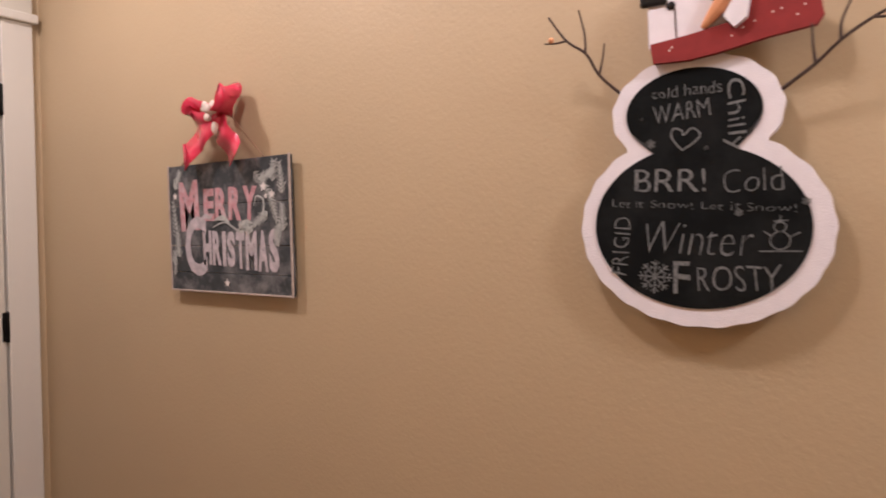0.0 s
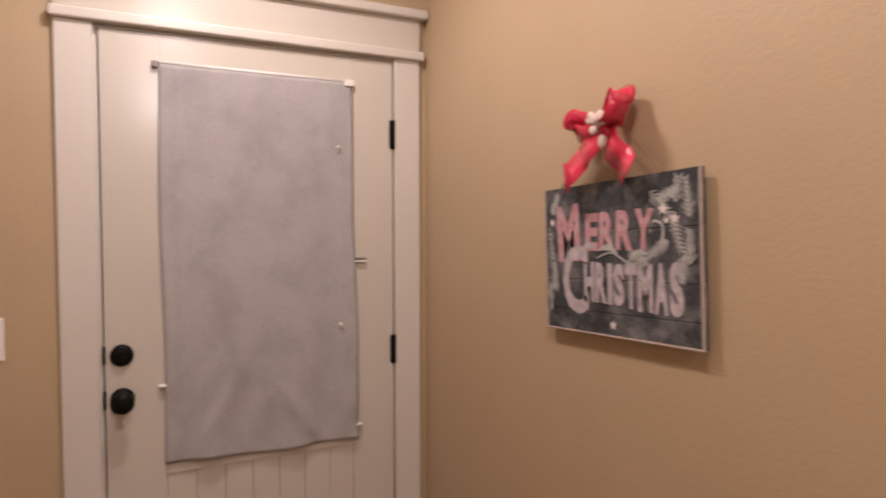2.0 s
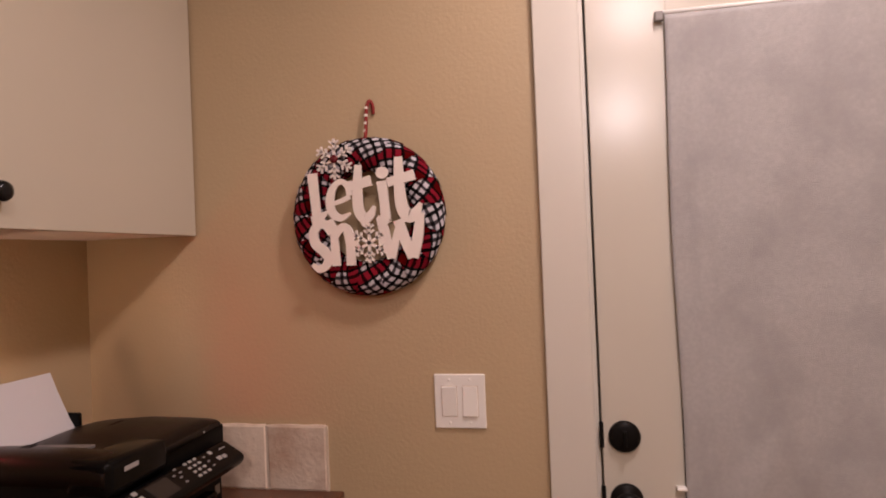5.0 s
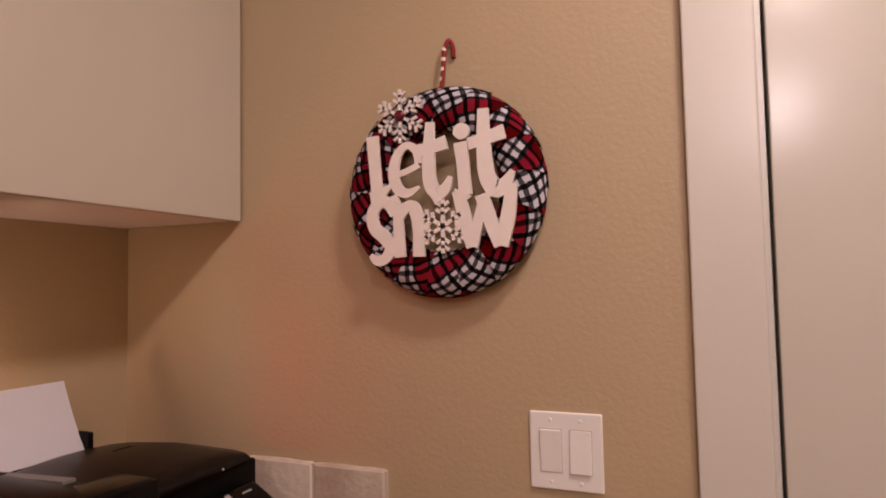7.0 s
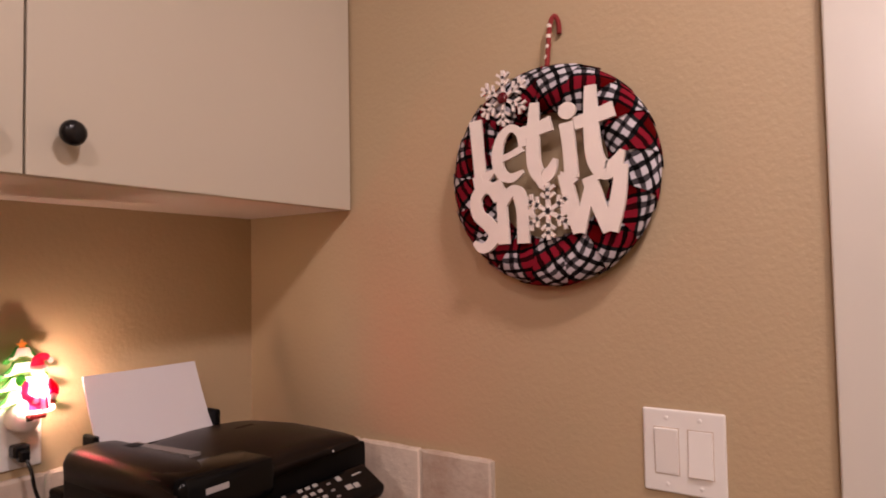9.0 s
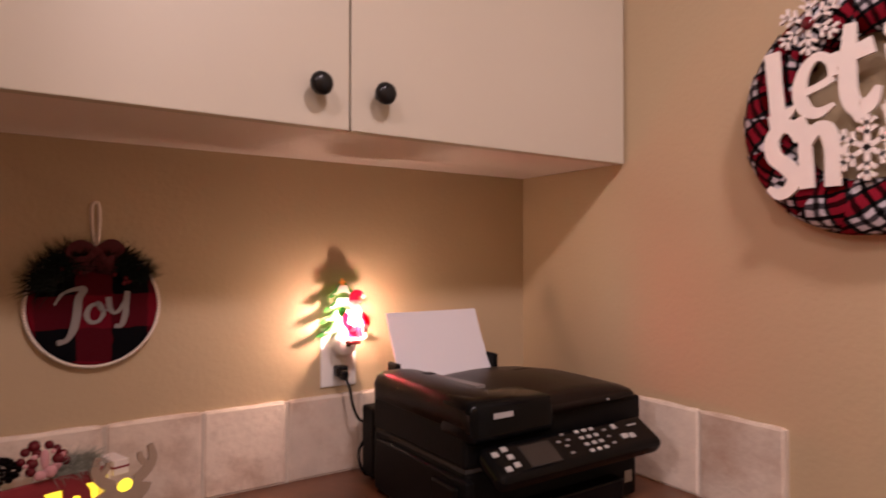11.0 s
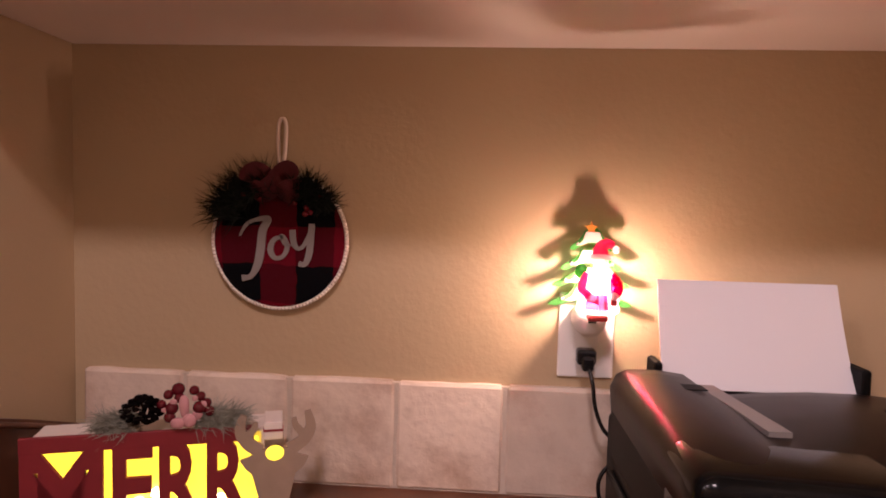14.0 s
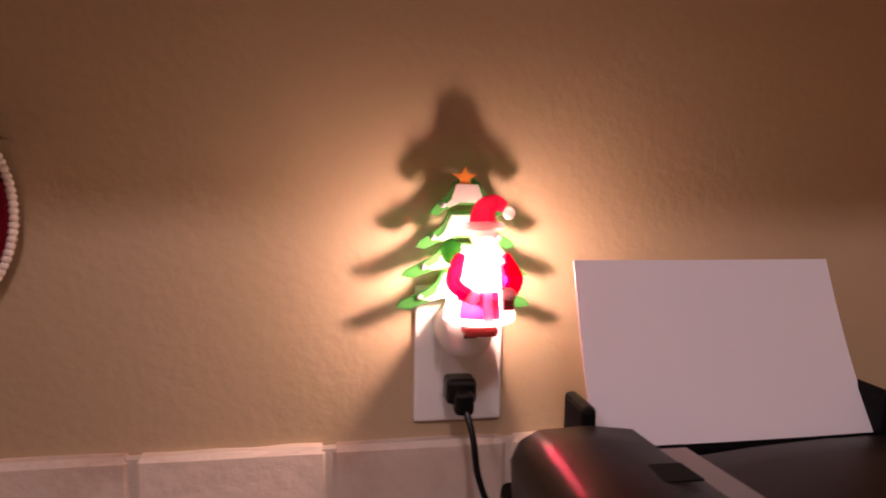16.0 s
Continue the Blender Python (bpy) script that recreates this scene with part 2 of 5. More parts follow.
def thing(name, matrix, label, category, group="", kind=""):
    ob = new(name)
    ob.empty_display_size = 0.05
    ob.matrix_world = matrix
    return tagged(ob, label, category, group, kind)


def on_wall(wall, along, z, out=0.0):
    """A frame on a wall: x to the viewer's right, y up, z out into the room."""
    if wall == "N":
        return Matrix(((1, 0, 0, along), (0, 0, -1, NORTH - out), (0, 1, 0, z), (0, 0, 0, 1)))
    if wall == "W":
        return Matrix(((0, 0, 1, WEST + out), (1, 0, 0, along), (0, 1, 0, z), (0, 0, 0, 1)))
    return Matrix(((-1, 0, 0, along), (0, 0, 1, SOUTH + out), (0, 1, 0, z), (0, 0, 0, 1)))


def box(x0, x1, y0, y1, z0, z1, bevel=0.0, seg=2, bm=None):
    own = bmesh.new()
    bmesh.ops.create_cube(own, size=1)
    for v in own.verts:
        v.co = Vector(((x0 + x1) / 2 + v.co.x * (x1 - x0), (y0 + y1) / 2 + v.co.y * (y1 - y0), (z0 + z1) / 2 + v.co.z * (z1 - z0)))
    if bevel:
        bmesh.ops.bevel(own, geom=own.edges[:], offset=bevel, segments=seg, affect="EDGES", profile=0.5)
    return merge(bm, own)


def merge(bm, own):
    if bm is None:
        return own
    me = bpy.data.meshes.new("tmp")
    own.to_mesh(me)
    own.free()
    bm.from_mesh(me)
    bpy.data.meshes.remove(me)
    return bm


def lathe(profile, n=24, m=None, bm=None):
    """Turn (radius, height) pairs round the z axis."""
    own = bmesh.new()
    rings = []
    for r, h in profile:
        rings.append([own.verts.new((r * math.cos(2 * math.pi * i / n), r * math.sin(2 * math.pi * i / n), h)) for i in range(n)])
    for a, b in zip(rings, rings[1:]):
        for i in range(n):
            own.faces.new((a[i], a[(i + 1) % n], b[(i + 1) % n], b[i]))
    own.faces.new(rings[0][::-1])
    own.faces.new(rings[-1])
    if m:
        bmesh.ops.transform(own, matrix=m, verts=own.verts)
    return merge(bm, own)


def smooth_line(pts, n=8):
    pts = [Vector(p) for p in pts]
    if len(pts) < 3:
        return pts
    out = []
    for i in range(len(pts) - 1):
        p0, p1, p2, p3 = pts[max(i - 1, 0)], pts[i], pts[i + 1], pts[min(i + 2, len(pts) - 1)]
        for k in range(n):
            t = k / n
            out.append(0.5 * ((2 * p1) + (p2 - p0) * t + (2 * p0 - 5 * p1 + 4 * p2 - p3) * t * t + (3 * p1 - p0 - 3 * p2 + p3) * t ** 3))
    return out + [pts[-1]]


def tube(pts, r0, r1=None, sides=8, n=6, bm=None, closed_curve=False):
    line = smooth_line(pts, n)
    r1 = r0 if r1 is None else r1
    own = bmesh.new()
    rings = []
    for i, p in enumerate(line):
        d = (line[min(i + 1, len(line) - 1)] - line[max(i - 1, 0)]).normalized()
        a = d.cross(Vector((0.31, 0.17, 0.93)))
        a = (a if a.length > 0.05 else d.cross(Vector((1, 0, 0)))).normalized()
        b = d.cross(a)
        r = r0 + (r1 - r0) * i / max(1, len(line) - 1)
        rings.append([own.verts.new(p + r * (math.cos(2 * math.pi * k / sides) * a + math.sin(2 * math.pi * k / sides) * b)) for k in range(sides)])
    for a, b in zip(rings, rings[1:]):
        for k in range(sides):
            own.faces.new((a[k], a[(k + 1) % sides], b[(k + 1) % sides], b[k]))
    own.faces.new(rings[0][::-1]), own.faces.new(rings[-1])
    return merge(bm, own)


def slab(outline, z0, z1, bm=None):
    """A flat cut-out: an outline in x, y given thickness."""
    own = bmesh.new()
    low = [own.verts.new((x, y, z0)) for x, y in outline]
    top = [own.verts.new((x, y, z1)) for x, y in outline]
    own.faces.new(low[::-1]), own.faces.new(top)
    n = len(outline)
    for i in range(n):
        own.faces.new((low[i], low[(i + 1) % n], top[(i + 1) % n], top[i]))
    bmesh.ops.recalc_face_normals(own, faces=own.faces)
    return merge(bm, own)


def stroke(pts, widths, z0, z1, bm=None, n=8):
    """A pen stroke in x, y with a width at each point."""
    line = smooth_line([(*p, w) for p, w in zip(pts, widths)], n)
    left, right = [], []
    for i, p in enumerate(line):
        d = line[min(i + 1, len(line) - 1)] - line[max(i - 1, 0)]
        d = Vector((d.x, d.y)).normalized()
        o = Vector((-d.y, d.x)) * p.z / 2
        left.append((p.x + o.x, p.y + o.y)), right.append((p.x - o.x, p.y - o.y))
    own = bmesh.new()
    for z in (z0, z1):
        a = [own.verts.new((*q, z)) for q in left]
        b = [own.verts.new((*q, z)) for q in right]
        for i in range(len(a) - 1):
            f = (a[i], b[i], b[i + 1], a[i + 1])
            own.faces.new(f if z == z1 else f[::-1])
        if z == z0:
            la, lb = a, b
    for i in range(len(a) - 1):
        own.faces.new((la[i], la[i + 1], a[i + 1], a[i])), own.faces.new((lb[i + 1], lb[i], b[i], b[i + 1]))
    own.faces.new((la[0], a[0], b[0], lb[0])), own.faces.new((la[-1], lb[-1], b[-1], a[-1]))
    return merge(bm, own)


def lettering(text, size, depth, m=None, bold=0.0, shear=0.0, wide=1.0, spacing=1.0, bm=None, fit=None, wobble=0.0):
    """Words in the built-in font, as a mesh in x, y, centred. fit: (width, height) to fill."""
    cu = bpy.data.curves.new("words", "FONT")
    cu.body, cu.size, cu.extrude, cu.offset, cu.shear, cu.space_character = text, size, depth / 2, bold, shear, spacing
    cu.align_x, cu.resolution_u = "CENTER", 3
    ob = bpy.data.objects.new("words", cu)
    scene.collection.objects.link(ob)
    bpy.context.view_layer.update()
    me = bpy.data.meshes.new_from_object(ob.evaluated_get(bpy.context.evaluated_depsgraph_get()))
    bpy.data.objects.remove(ob), bpy.data.curves.remove(cu)
    own = bmesh.new()
    own.from_mesh(me)
    bpy.data.meshes.remove(me)
    xs, ys = [v.co.x for v in own.verts], [v.co.y for v in own.verts]
    cx, cy, w, h = (min(xs) + max(xs)) / 2, (min(ys) + max(ys)) / 2, max(xs) - min(xs), max(ys) - min(ys)
    sx, sy = (fit[0] / w, fit[1] / h) if fit else (wide, 1)
    for v in own.verts:
        v.co = Vector(((v.co.x - cx) * sx, (v.co.y - cy) * sy, v.co.z + depth / 2))
    if wobble:
        for v in own.verts:
            d = noise.noise_vector(v.co * 45 + Vector((len(text), size * 90, 0)))
            v.co += Vector((d.x, d.y, 0)) * wobble
    if m:
        bmesh.ops.transform(own, matrix=m, verts=own.verts)
    return merge(bm, own)


def flake(r, w, z0, z1, at=(0, 0), bm=None, arms=6):
    """A snowflake of barbed arms."""
    bm = bm or bmesh.new()
    for k in range(arms):
        a = 2 * math.pi * k / arms + math.pi / 2
        c, s = math.cos(a), math.sin(a)

        def at_arm(u, v):
            return (at[0] + u * c - v * s, at[1] + u * s + v * c)
        stroke([at_arm(0, 0), at_arm(r, 0)], [w, w], z0, z1, bm)
        for f, b in ((0.45, 0.26), (0.72, 0.24)):
            for side in (1, -1):
                stroke([at_arm(r * f, 0), at_arm(r * (f + b * 0.7), side * r * b)], [w * 0.8, w * 0.8], z0, z1, bm)
    return bm


def star(r, z0, z1, at=(0, 0), bm=None, turn=0.0):
    pts = []
    for k in range(10):
        a = math.pi / 2 + turn + math.pi * k / 5
        q = r if k % 2 == 0 else r * 0.42
        pts.append((at[0] + q * math.cos(a), at[1] + q * math.sin(a)))
    return slab(pts, z0, z1, bm)


def ribbon(pts, width, thick=0.0012, bm=None, side=(0, 0, 1), n=8):
    """A band that follows a line, with its width along side."""
    line = smooth_line(pts, n)
    w = Vector(side).normalized() * width / 2
    own = bmesh.new()
    rows = []
    for i, p in enumerate(line):
        d = (line[min(i + 1, len(line) - 1)] - line[max(i - 1, 0)]).normalized()
        u = (w - d * w.dot(d)).normalized() * width / 2
        nrm = d.cross(u).normalized() * thick / 2
        rows.append([own.verts.new(p + u + nrm), own.verts.new(p - u + nrm), own.verts.new(p - u - nrm), own.verts.new(p + u - nrm)])
    for a, b in zip(rows, rows[1:]):
        for k in range(4):
            own.faces.new((a[k], a[(k + 1) % 4], b[(k + 1) % 4], b[k]))
    own.faces.new(rows[0][::-1]), own.faces.new(rows[-1])
    return merge(bm, own)


def needles(n, rnd, at, spread, length, flat=0.5, bm=None, width=0.0016, aim=None):
    """A tuft of thin needles from a small core."""
    bm = bm or bmesh.new()
    for _ in range(n):
        o = Vector((rnd.uniform(-1, 1) * spread[0], rnd.uniform(-1, 1) * spread[1], rnd.uniform(0, 1) * spread[2])) + Vector(at)
        d = Vector((rnd.gauss(0, 1), rnd.gauss(0, 1), rnd.gauss(0, flat)))
        if aim:
            d = d * 0.6 + Vector(aim)
        d.normalize()
        e = o + d * length * rnd.uniform(0.5, 1.1)
        s = d.cross(Vector((rnd.gauss(0, 1), rnd.gauss(0, 1), rnd.gauss(0, 1)))).normalized() * width / 2
        t = d.cross(s).normalized() * width / 2
        q = [bm.verts.new(o + s), bm.verts.new(o - s * 0.5 + t), bm.verts.new(o - s * 0.5 - t), bm.verts.new(e)]
        bm.faces.new((q[0], q[1], q[3])), bm.faces.new((q[1], q[2], q[3])), bm.faces.new((q[2], q[0], q[3]))
    return bm


def ball(at, r, bm=None, seg=12, scale=(1, 1, 1)):
    own = bmesh.new()
    bmesh.ops.create_uvsphere(own, u_segments=seg, v_segments=max(6, seg * 2 // 3), radius=r)
    for v in own.verts:
        v.co = Vector((v.co.x * scale[0] + at[0], v.co.y * scale[1] + at[1], v.co.z * scale[2] + at[2]))
    return merge(bm, own)


# ---- the room ----
WEST, NORTH, SOUTH, SIDE, EAST = -1.66, 1.532, -0.765, -0.452, 3.6
DOOR_Y0, DOOR_Y1, DOOR_TOP = 0.484, 1.402, 2.048


def structure(name, bm, material, label, category="wall"):
    return tagged(link(name, bm, material), label, category, kind="structure")


structure("floor", box(WEST - 0.2, EAST + 0.2, SOUTH - 0.2, NORTH + 0.2, -0.1, 0.0), FLOOR, "brown wooden floor of the small room", "floor")
structure("ceiling", box(WEST - 0.2, EAST + 0.2, SOUTH - 0.2, NORTH + 0.2, TOP, TOP + 0.1), CEIL, "off-white painted ceiling", "ceiling")
structure("wall_north", box(WEST - 0.12, EAST + 0.12, NORTH, NORTH + 0.12, 0, TOP), WALL, "tan wall with fine orange-peel texture")
bm = box(WEST - 0.12, WEST, SOUTH - 0.12, DOOR_Y0 - 0.03, 0, TOP)
box(WEST - 0.12, WEST, DOOR_Y1 + 0.03, NORTH, 0, TOP, bm=bm)
box(WEST - 0.12, WEST, DOOR_Y0 - 0.03, DOOR_Y1 + 0.03, DOOR_TOP + 0.03, TOP, bm=bm)
structure("wall_west", bm, WALL, "tan wall with the door opening in it")
structure("wall_south", box(WEST, SIDE, SOUTH - 0.12, SOUTH, 0, TOP), WALL, "tan textured wall behind the counter")
bm = box(SIDE, SIDE + 0.12, SOUTH - 0.12, -0.06, 0, TOP)
structure("wall_side", bm, WALL, "tan wall that closes the counter nook")
structure("wall_south_far", box(SIDE + 0.12, EAST + 0.12, -0.18, -0.06, 0, TOP), WALL, "plain tan wall behind the camera")
structure("wall_east", box(EAST, EAST + 0.12, -0.06, NORTH, 0, TOP), WALL, "plain tan wall that closes the room")

# door casing
bm = box(WEST, WEST + 0.018, 0.372, 0.470, 0, 2.060, 0.003)
structure("trim_left", bm, TRIM, "white painted flat door casing", "trim")
structure("trim_right", box(WEST, WEST + 0.018, 1.408, 1.504, 0, 2.060, 0.003), TRIM, "white painted flat door casing", "trim")
structure("trim_fillet", box(WEST, WEST + 0.036, 0.362, 1.518, 2.060, 2.092, 0.006, 3), TRIM, "white rounded fillet strip over the door", "trim")
structure("trim_header", box(WEST, WEST + 0.020, 0.372, 1.504, 2.092, 2.205, 0.002), PAINT, "white painted flat header board over the door", "trim")
structure("trim_crown", box(WEST, WEST + 0.046, 0.350, 1.530, 2.205, 2.238, 0.008, 3), TRIM, "white painted crown strip on the door header", "trim")
bm = box(WEST - 0.12, WEST - 0.002, DOOR_Y0 - 0.03, DOOR_Y0 - 0.005, 0, DOOR_TOP + 0.03)
box(WEST - 0.12, WEST - 0.002, DOOR_Y1 + 0.005, DOOR_Y1 + 0.03, 0, DOOR_TOP + 0.03, bm=bm)
box(WEST - 0.12, WEST - 0.002, DOOR_Y0 - 0.005, DOOR_Y1 + 0.005, DOOR_TOP + 0.004, DOOR_TOP + 0.03, bm=bm)
box(WEST - 0.12, WEST - 0.05, DOOR_Y0 - 0.005, DOOR_Y0 + 0.012, 0, DOOR_TOP + 0.004, bm=bm)
box(WEST - 0.12, WEST - 0.05, DOOR_Y1 - 0.012, DOOR_Y1 + 0.005, 0, DOOR_TOP + 0.004, bm=bm)
structure("trim_jamb", bm, TRIM, "white painted door jamb", "trim")


def build_door():
    d = thing("door_1", pose(WEST, DOOR_Y0, 0), "white painted door closed with a covered window", "door", kind="structure")
    w = DOOR_Y1 - DOOR_Y0
    # stiles and rails round the glazed opening and the lower panel
    f = 0.008
    bm = box(-0.036, f, 0, 0.164, 0.015, DOOR_TOP, 0.002)
    box(-0.036, f, w - 0.150, w, 0.015, DOOR_TOP, 0.002, bm=bm)
    box(-0.036, f - 0.0005, 0.164, w - 0.150, 1.93, DOOR_TOP, 0.001, bm=bm)
    box(-0.036, f - 0.0005, 0.164, w - 0.150, 0.70, 0.79, 0.001, bm=bm)
    box(-0.036, f - 0.0005, 0.164, w - 0.150, 0.015, 0.20, 0.001, bm=bm)
    part("leaf", bm, PAINT, d)
    part("pane", box(-0.020, -0.014, 0.164, w - 0.150, 0.79, 1.93), GLOSS, d, "dark window pane behind the cloth")
    n = 7
    pw = (w - 0.314) / n
    for k in range(n):
        part("panel_board", box(-0.030, 0.002, 0.164 + k * pw + 0.0005, 0.164 + (k + 1) * pw - 0.0005, 0.20, 0.70, 0.0018), PAINT, d)
    for z in (1.792, 1.025, 0.25):
        h = part("hinge", lathe([(0.0075, -0.052), (0.0085, -0.050), (0.0085, 0.050), (0.0075, 0.052)], 12, pose(0.010, w + 0.004, z)), IRON, d, "black butt hinge", True)
        bm = box(0.0075, 0.0105, w - 0.012, w + 0.004, z - 0.05, z + 0.05)
        part("hinge_plate", bm, IRON, h)
    turn = pose(0, 0, 0, 0, 90, 0)
    bolt = part("deadbolt", lathe([(0.033, 0.0), (0.033, 0.006), (0.030, 0.011), (0.024, 0.014)], 28, pose(f, 0.045, 1.082) @ turn), IRON, d, "black round deadbolt", True)
    part("thumb_turn", box(f + 0.014, f + 0.026, 0.041, 0.049, 1.066, 1.098, 0.003), IRON, bolt)
    knob = part("door_knob", lathe([(0.034, 0), (0.034, 0.005), (0.028, 0.010), (0.012, 0.014), (0.011, 0.030), (0.020, 0.036), (0.030, 0.044), (0.033, 0.054), (0.030, 0.064), (0.018, 0.069), (0.006, 0.070)], 28, pose(f, 0.045, 0.949) @ turn), IRON, d, "black round door knob", True)
    for z in (1.085, 0.949):
        part("latch_plate", box(f - 0.004, f + 0.0025, -0.006, 0.003, z - 0.027, z + 0.027, 0.001), IRON, d, "black latch plate")


build_door()


def build_curtain():
    c = thing("door_curtain", pose(WEST, 0, 0), "grey linen cloth tacked flat over the door window", "curtain")
    nu, nv = 60, 110
    own = bmesh.new()
    grid = []
    rnd = random.Random(4)
    ph = [rnd.uniform(0, 6.28) for _ in range(6)]
    for j in range(nv + 1):
        v = j / nv
        row = []
        for i in range(nu + 1):
            u = i / nu
            y0, y1 = 0.640 + 0.006 * v + 0.003 * math.sin(9 * v + ph[0]), 1.244 + 0.022 * v + 0.003 * math.sin(11 * v + ph[1])
            z0, z1 = 1.957, 0.733 - 0.012 * u + 0.004 * math.sin(9 * u)
            y, z = y0 + (y1 - y0) * u, z0 + (z1 - z0) * v
            x = 0.021 + 0.0040 * math.sin(16 * u + 1.5 * v + ph[2]) * (0.3 + v) + 0.0025 * noise.noise((u * 5, v * 7, 2.0))
            x += 0.0022 * math.exp(-((u - 0.085) / 0.012) ** 2) + 0.0018 * math.exp(-((u - 0.93) / 0.012) ** 2)
            x += 0.020 * max(0, v - 0.68) / 0.28 * noise.noise((u * 7 + v * 5, v * 4, 7.0))
            x += 0.006 * math.exp(-((u - 0.86 + 0.25 * (v - 0.1)) / 0.05) ** 2) * math.exp(-((v - 0.10) / 0.10) ** 2)
            x += 0.010 * math.exp(-((u - 0.70 - 1.3 * (v - 0.92)) / 0.05) ** 2) * math.exp(-((v - 0.93) / 0.10) ** 2)
            x += 0.010 * math.exp(-((u - 0.20 + 1.2 * (v - 0.92)) / 0.05) ** 2) * math.exp(-((v - 0.90) / 0.11) ** 2)
            row.append(own.verts.new((x, y, z)))
        grid.append(row)
    for j in range(nv):
        for i in range(nu):
            own.faces.new((grid[j][i], grid[j + 1][i], grid[j + 1][i + 1], grid[j][i + 1]))
    cloth = part("cloth", own, CLOTH, c, smooth=True)
    so = cloth.modifiers.new("thickness", "SOLIDIFY")
    so.thickness, so.offset = 0.0015, 0
    part("rod", tube([(0.016, 0.628, 1.962), (0.016, 1.252, 1.962)], 0.0055), SWITCH, c, "thin white rod", True)
    part("clip", box(0.012, 0.028, 1.222, 1.254, 1.945, 1.968, 0.003), SWITCH, c, "small white plastic clip")
    part("clip", box(0.012, 0.024, 0.624, 0.642, 1.945, 1.966, 0.003), GREYPL, c)
    for y, z in ((1.196, 1.735), (1.202, 1.130)):
        part("pin", lathe([(0.006, 0), (0.006, 0.010), (0.004, 0.014)], 10, pose(0.022, y, z) @ pose(0, 0, 0, 0, 90, 0) @ pose(0, 0, 0)), SWITCH, c, "small white push pin", True)
        part("pin_tail", box(0.024, 0.028, y - 0.003, y + 0.003, z - 0.014, z, 0.001), SWITCH, c)
    part("hook", box(0.008, 0.022, 1.255, 1.296, 1.342, 1.348, 0.001), SWITCH, c, "small white tab")
    part("hook", box(0.008, 0.022, 1.255, 1.296, 1.353, 1.358, 0.001), GREYPL, c)
    part("hook", box(0.008, 0.026, 1.256, 1.278, 0.768, 0.776, 0.002), SWITCH, c)
    part("hook", box(0.008, 0.026, 0.628, 0.648, 0.975, 0.982, 0.002), SWITCH, c)


build_curtain()

# ---- counter nook ----
COUNTER = 0.943
top = thing("countertop", pose(0, 0, 0), "dark brown stained wooden countertop", "countertop", kind="structure")
part("board", box(WEST + 0.001, SIDE - 0.001, SOUTH + 0.001, -0.100, COUNTER - 0.042, COUNTER, 0.004), WOOD, top)
base = thing("base_cabinet", pose(0, 0, 0), "plain cream base cabinet under the wooden countertop", "cabinet")
part("body", box(WEST + 0.002, SIDE - 0.002, SOUTH + 0.002, -0.150, 0.0, COUNTER - 0.043), CREAM, base)


STEPS = (0, 0.03, 0.2, 0.4, 0.6, 0.8, 0.97, 1)


def tile_piece(w, h, d, seed):
    """A tumbled stone tile with worn edges, standing in x, y, z out."""
    rnd = random.Random(seed)
    own = bmesh.new()
    nx, ny = 7, 7
    grid = []
    for j in range(ny + 1):
        row = []
        for i in range(nx + 1):
            u, v = STEPS[i], STEPS[j]
            edge = min(u * w, (1 - u) * w, v * h, (1 - v) * h)
            wob = rnd.uniform(-0.0009, 0.0009)
            x, y = u * w, v * h
            if i in (0, nx):
                x += wob * 1.2
            if j in (0, ny):
                y += wob * 1.2
            if i in (0, nx) and j in (0, ny):
                x += 0.003 * (1 if i == 0 else -1)
                y += 0.003 * (1 if j == 0 else -1)
            row.append(own.verts.new((x, y, d - (0.0035 if edge < 1e-6 else 0) + rnd.uniform(-0.0004, 0.0004))))
        grid.append(row)
    for j in range(ny):
        for i in range(nx):
            own.faces.new((grid[j][i], grid[j][i + 1], grid[j + 1][i + 1], grid[j + 1][i]))
    rim = [grid[0][i] for i in range(nx + 1)] + [grid[j][nx] for j in range(1, ny + 1)] + [grid[ny][i] for i in range(nx - 1, -1, -1)] + [grid[j][0] for j in range(ny - 1, 0, -1)]
    low = [own.verts.new((p.co.x, p.co.y, 0)) for p in rim]
    for i in range(len(rim)):
        k = (i + 1) % len(rim)
        own.faces.new((rim[k], rim[i], low[i], low[k]))
    return own


def backsplash(wall, start, count, last, label):
    m = on_wall(wall, start, COUNTER)
    s = thing("backsplash", m, label, "backsplash", kind="structure")
    pitch = 0.1505
    total = pitch * (count - 1) + last
    part("grout", box(0.002, total - 0.001, 0, 0.1500, 0.0005, 0.0090), GROUT, s, "pale sanded grout")
    for k in range(count):
        w = (pitch if k < count - 1 else last) - 0.003
        t = part("tile", tile_piece(w, 0.1520, 0.0115, 31 * k + len(wall) + ord(wall[0])), TILE, s, smooth=False)
        t.matrix_local = Matrix.Translation((k * pitch, 0, 0))


backsplash("S", SIDE - 0.019, 8, 0.13, "row of tumbled beige travertine tiles on the counter")
backsplash("W", -0.7365, 4, 0.1505, "row of tumbled beige travertine tiles on the counter")


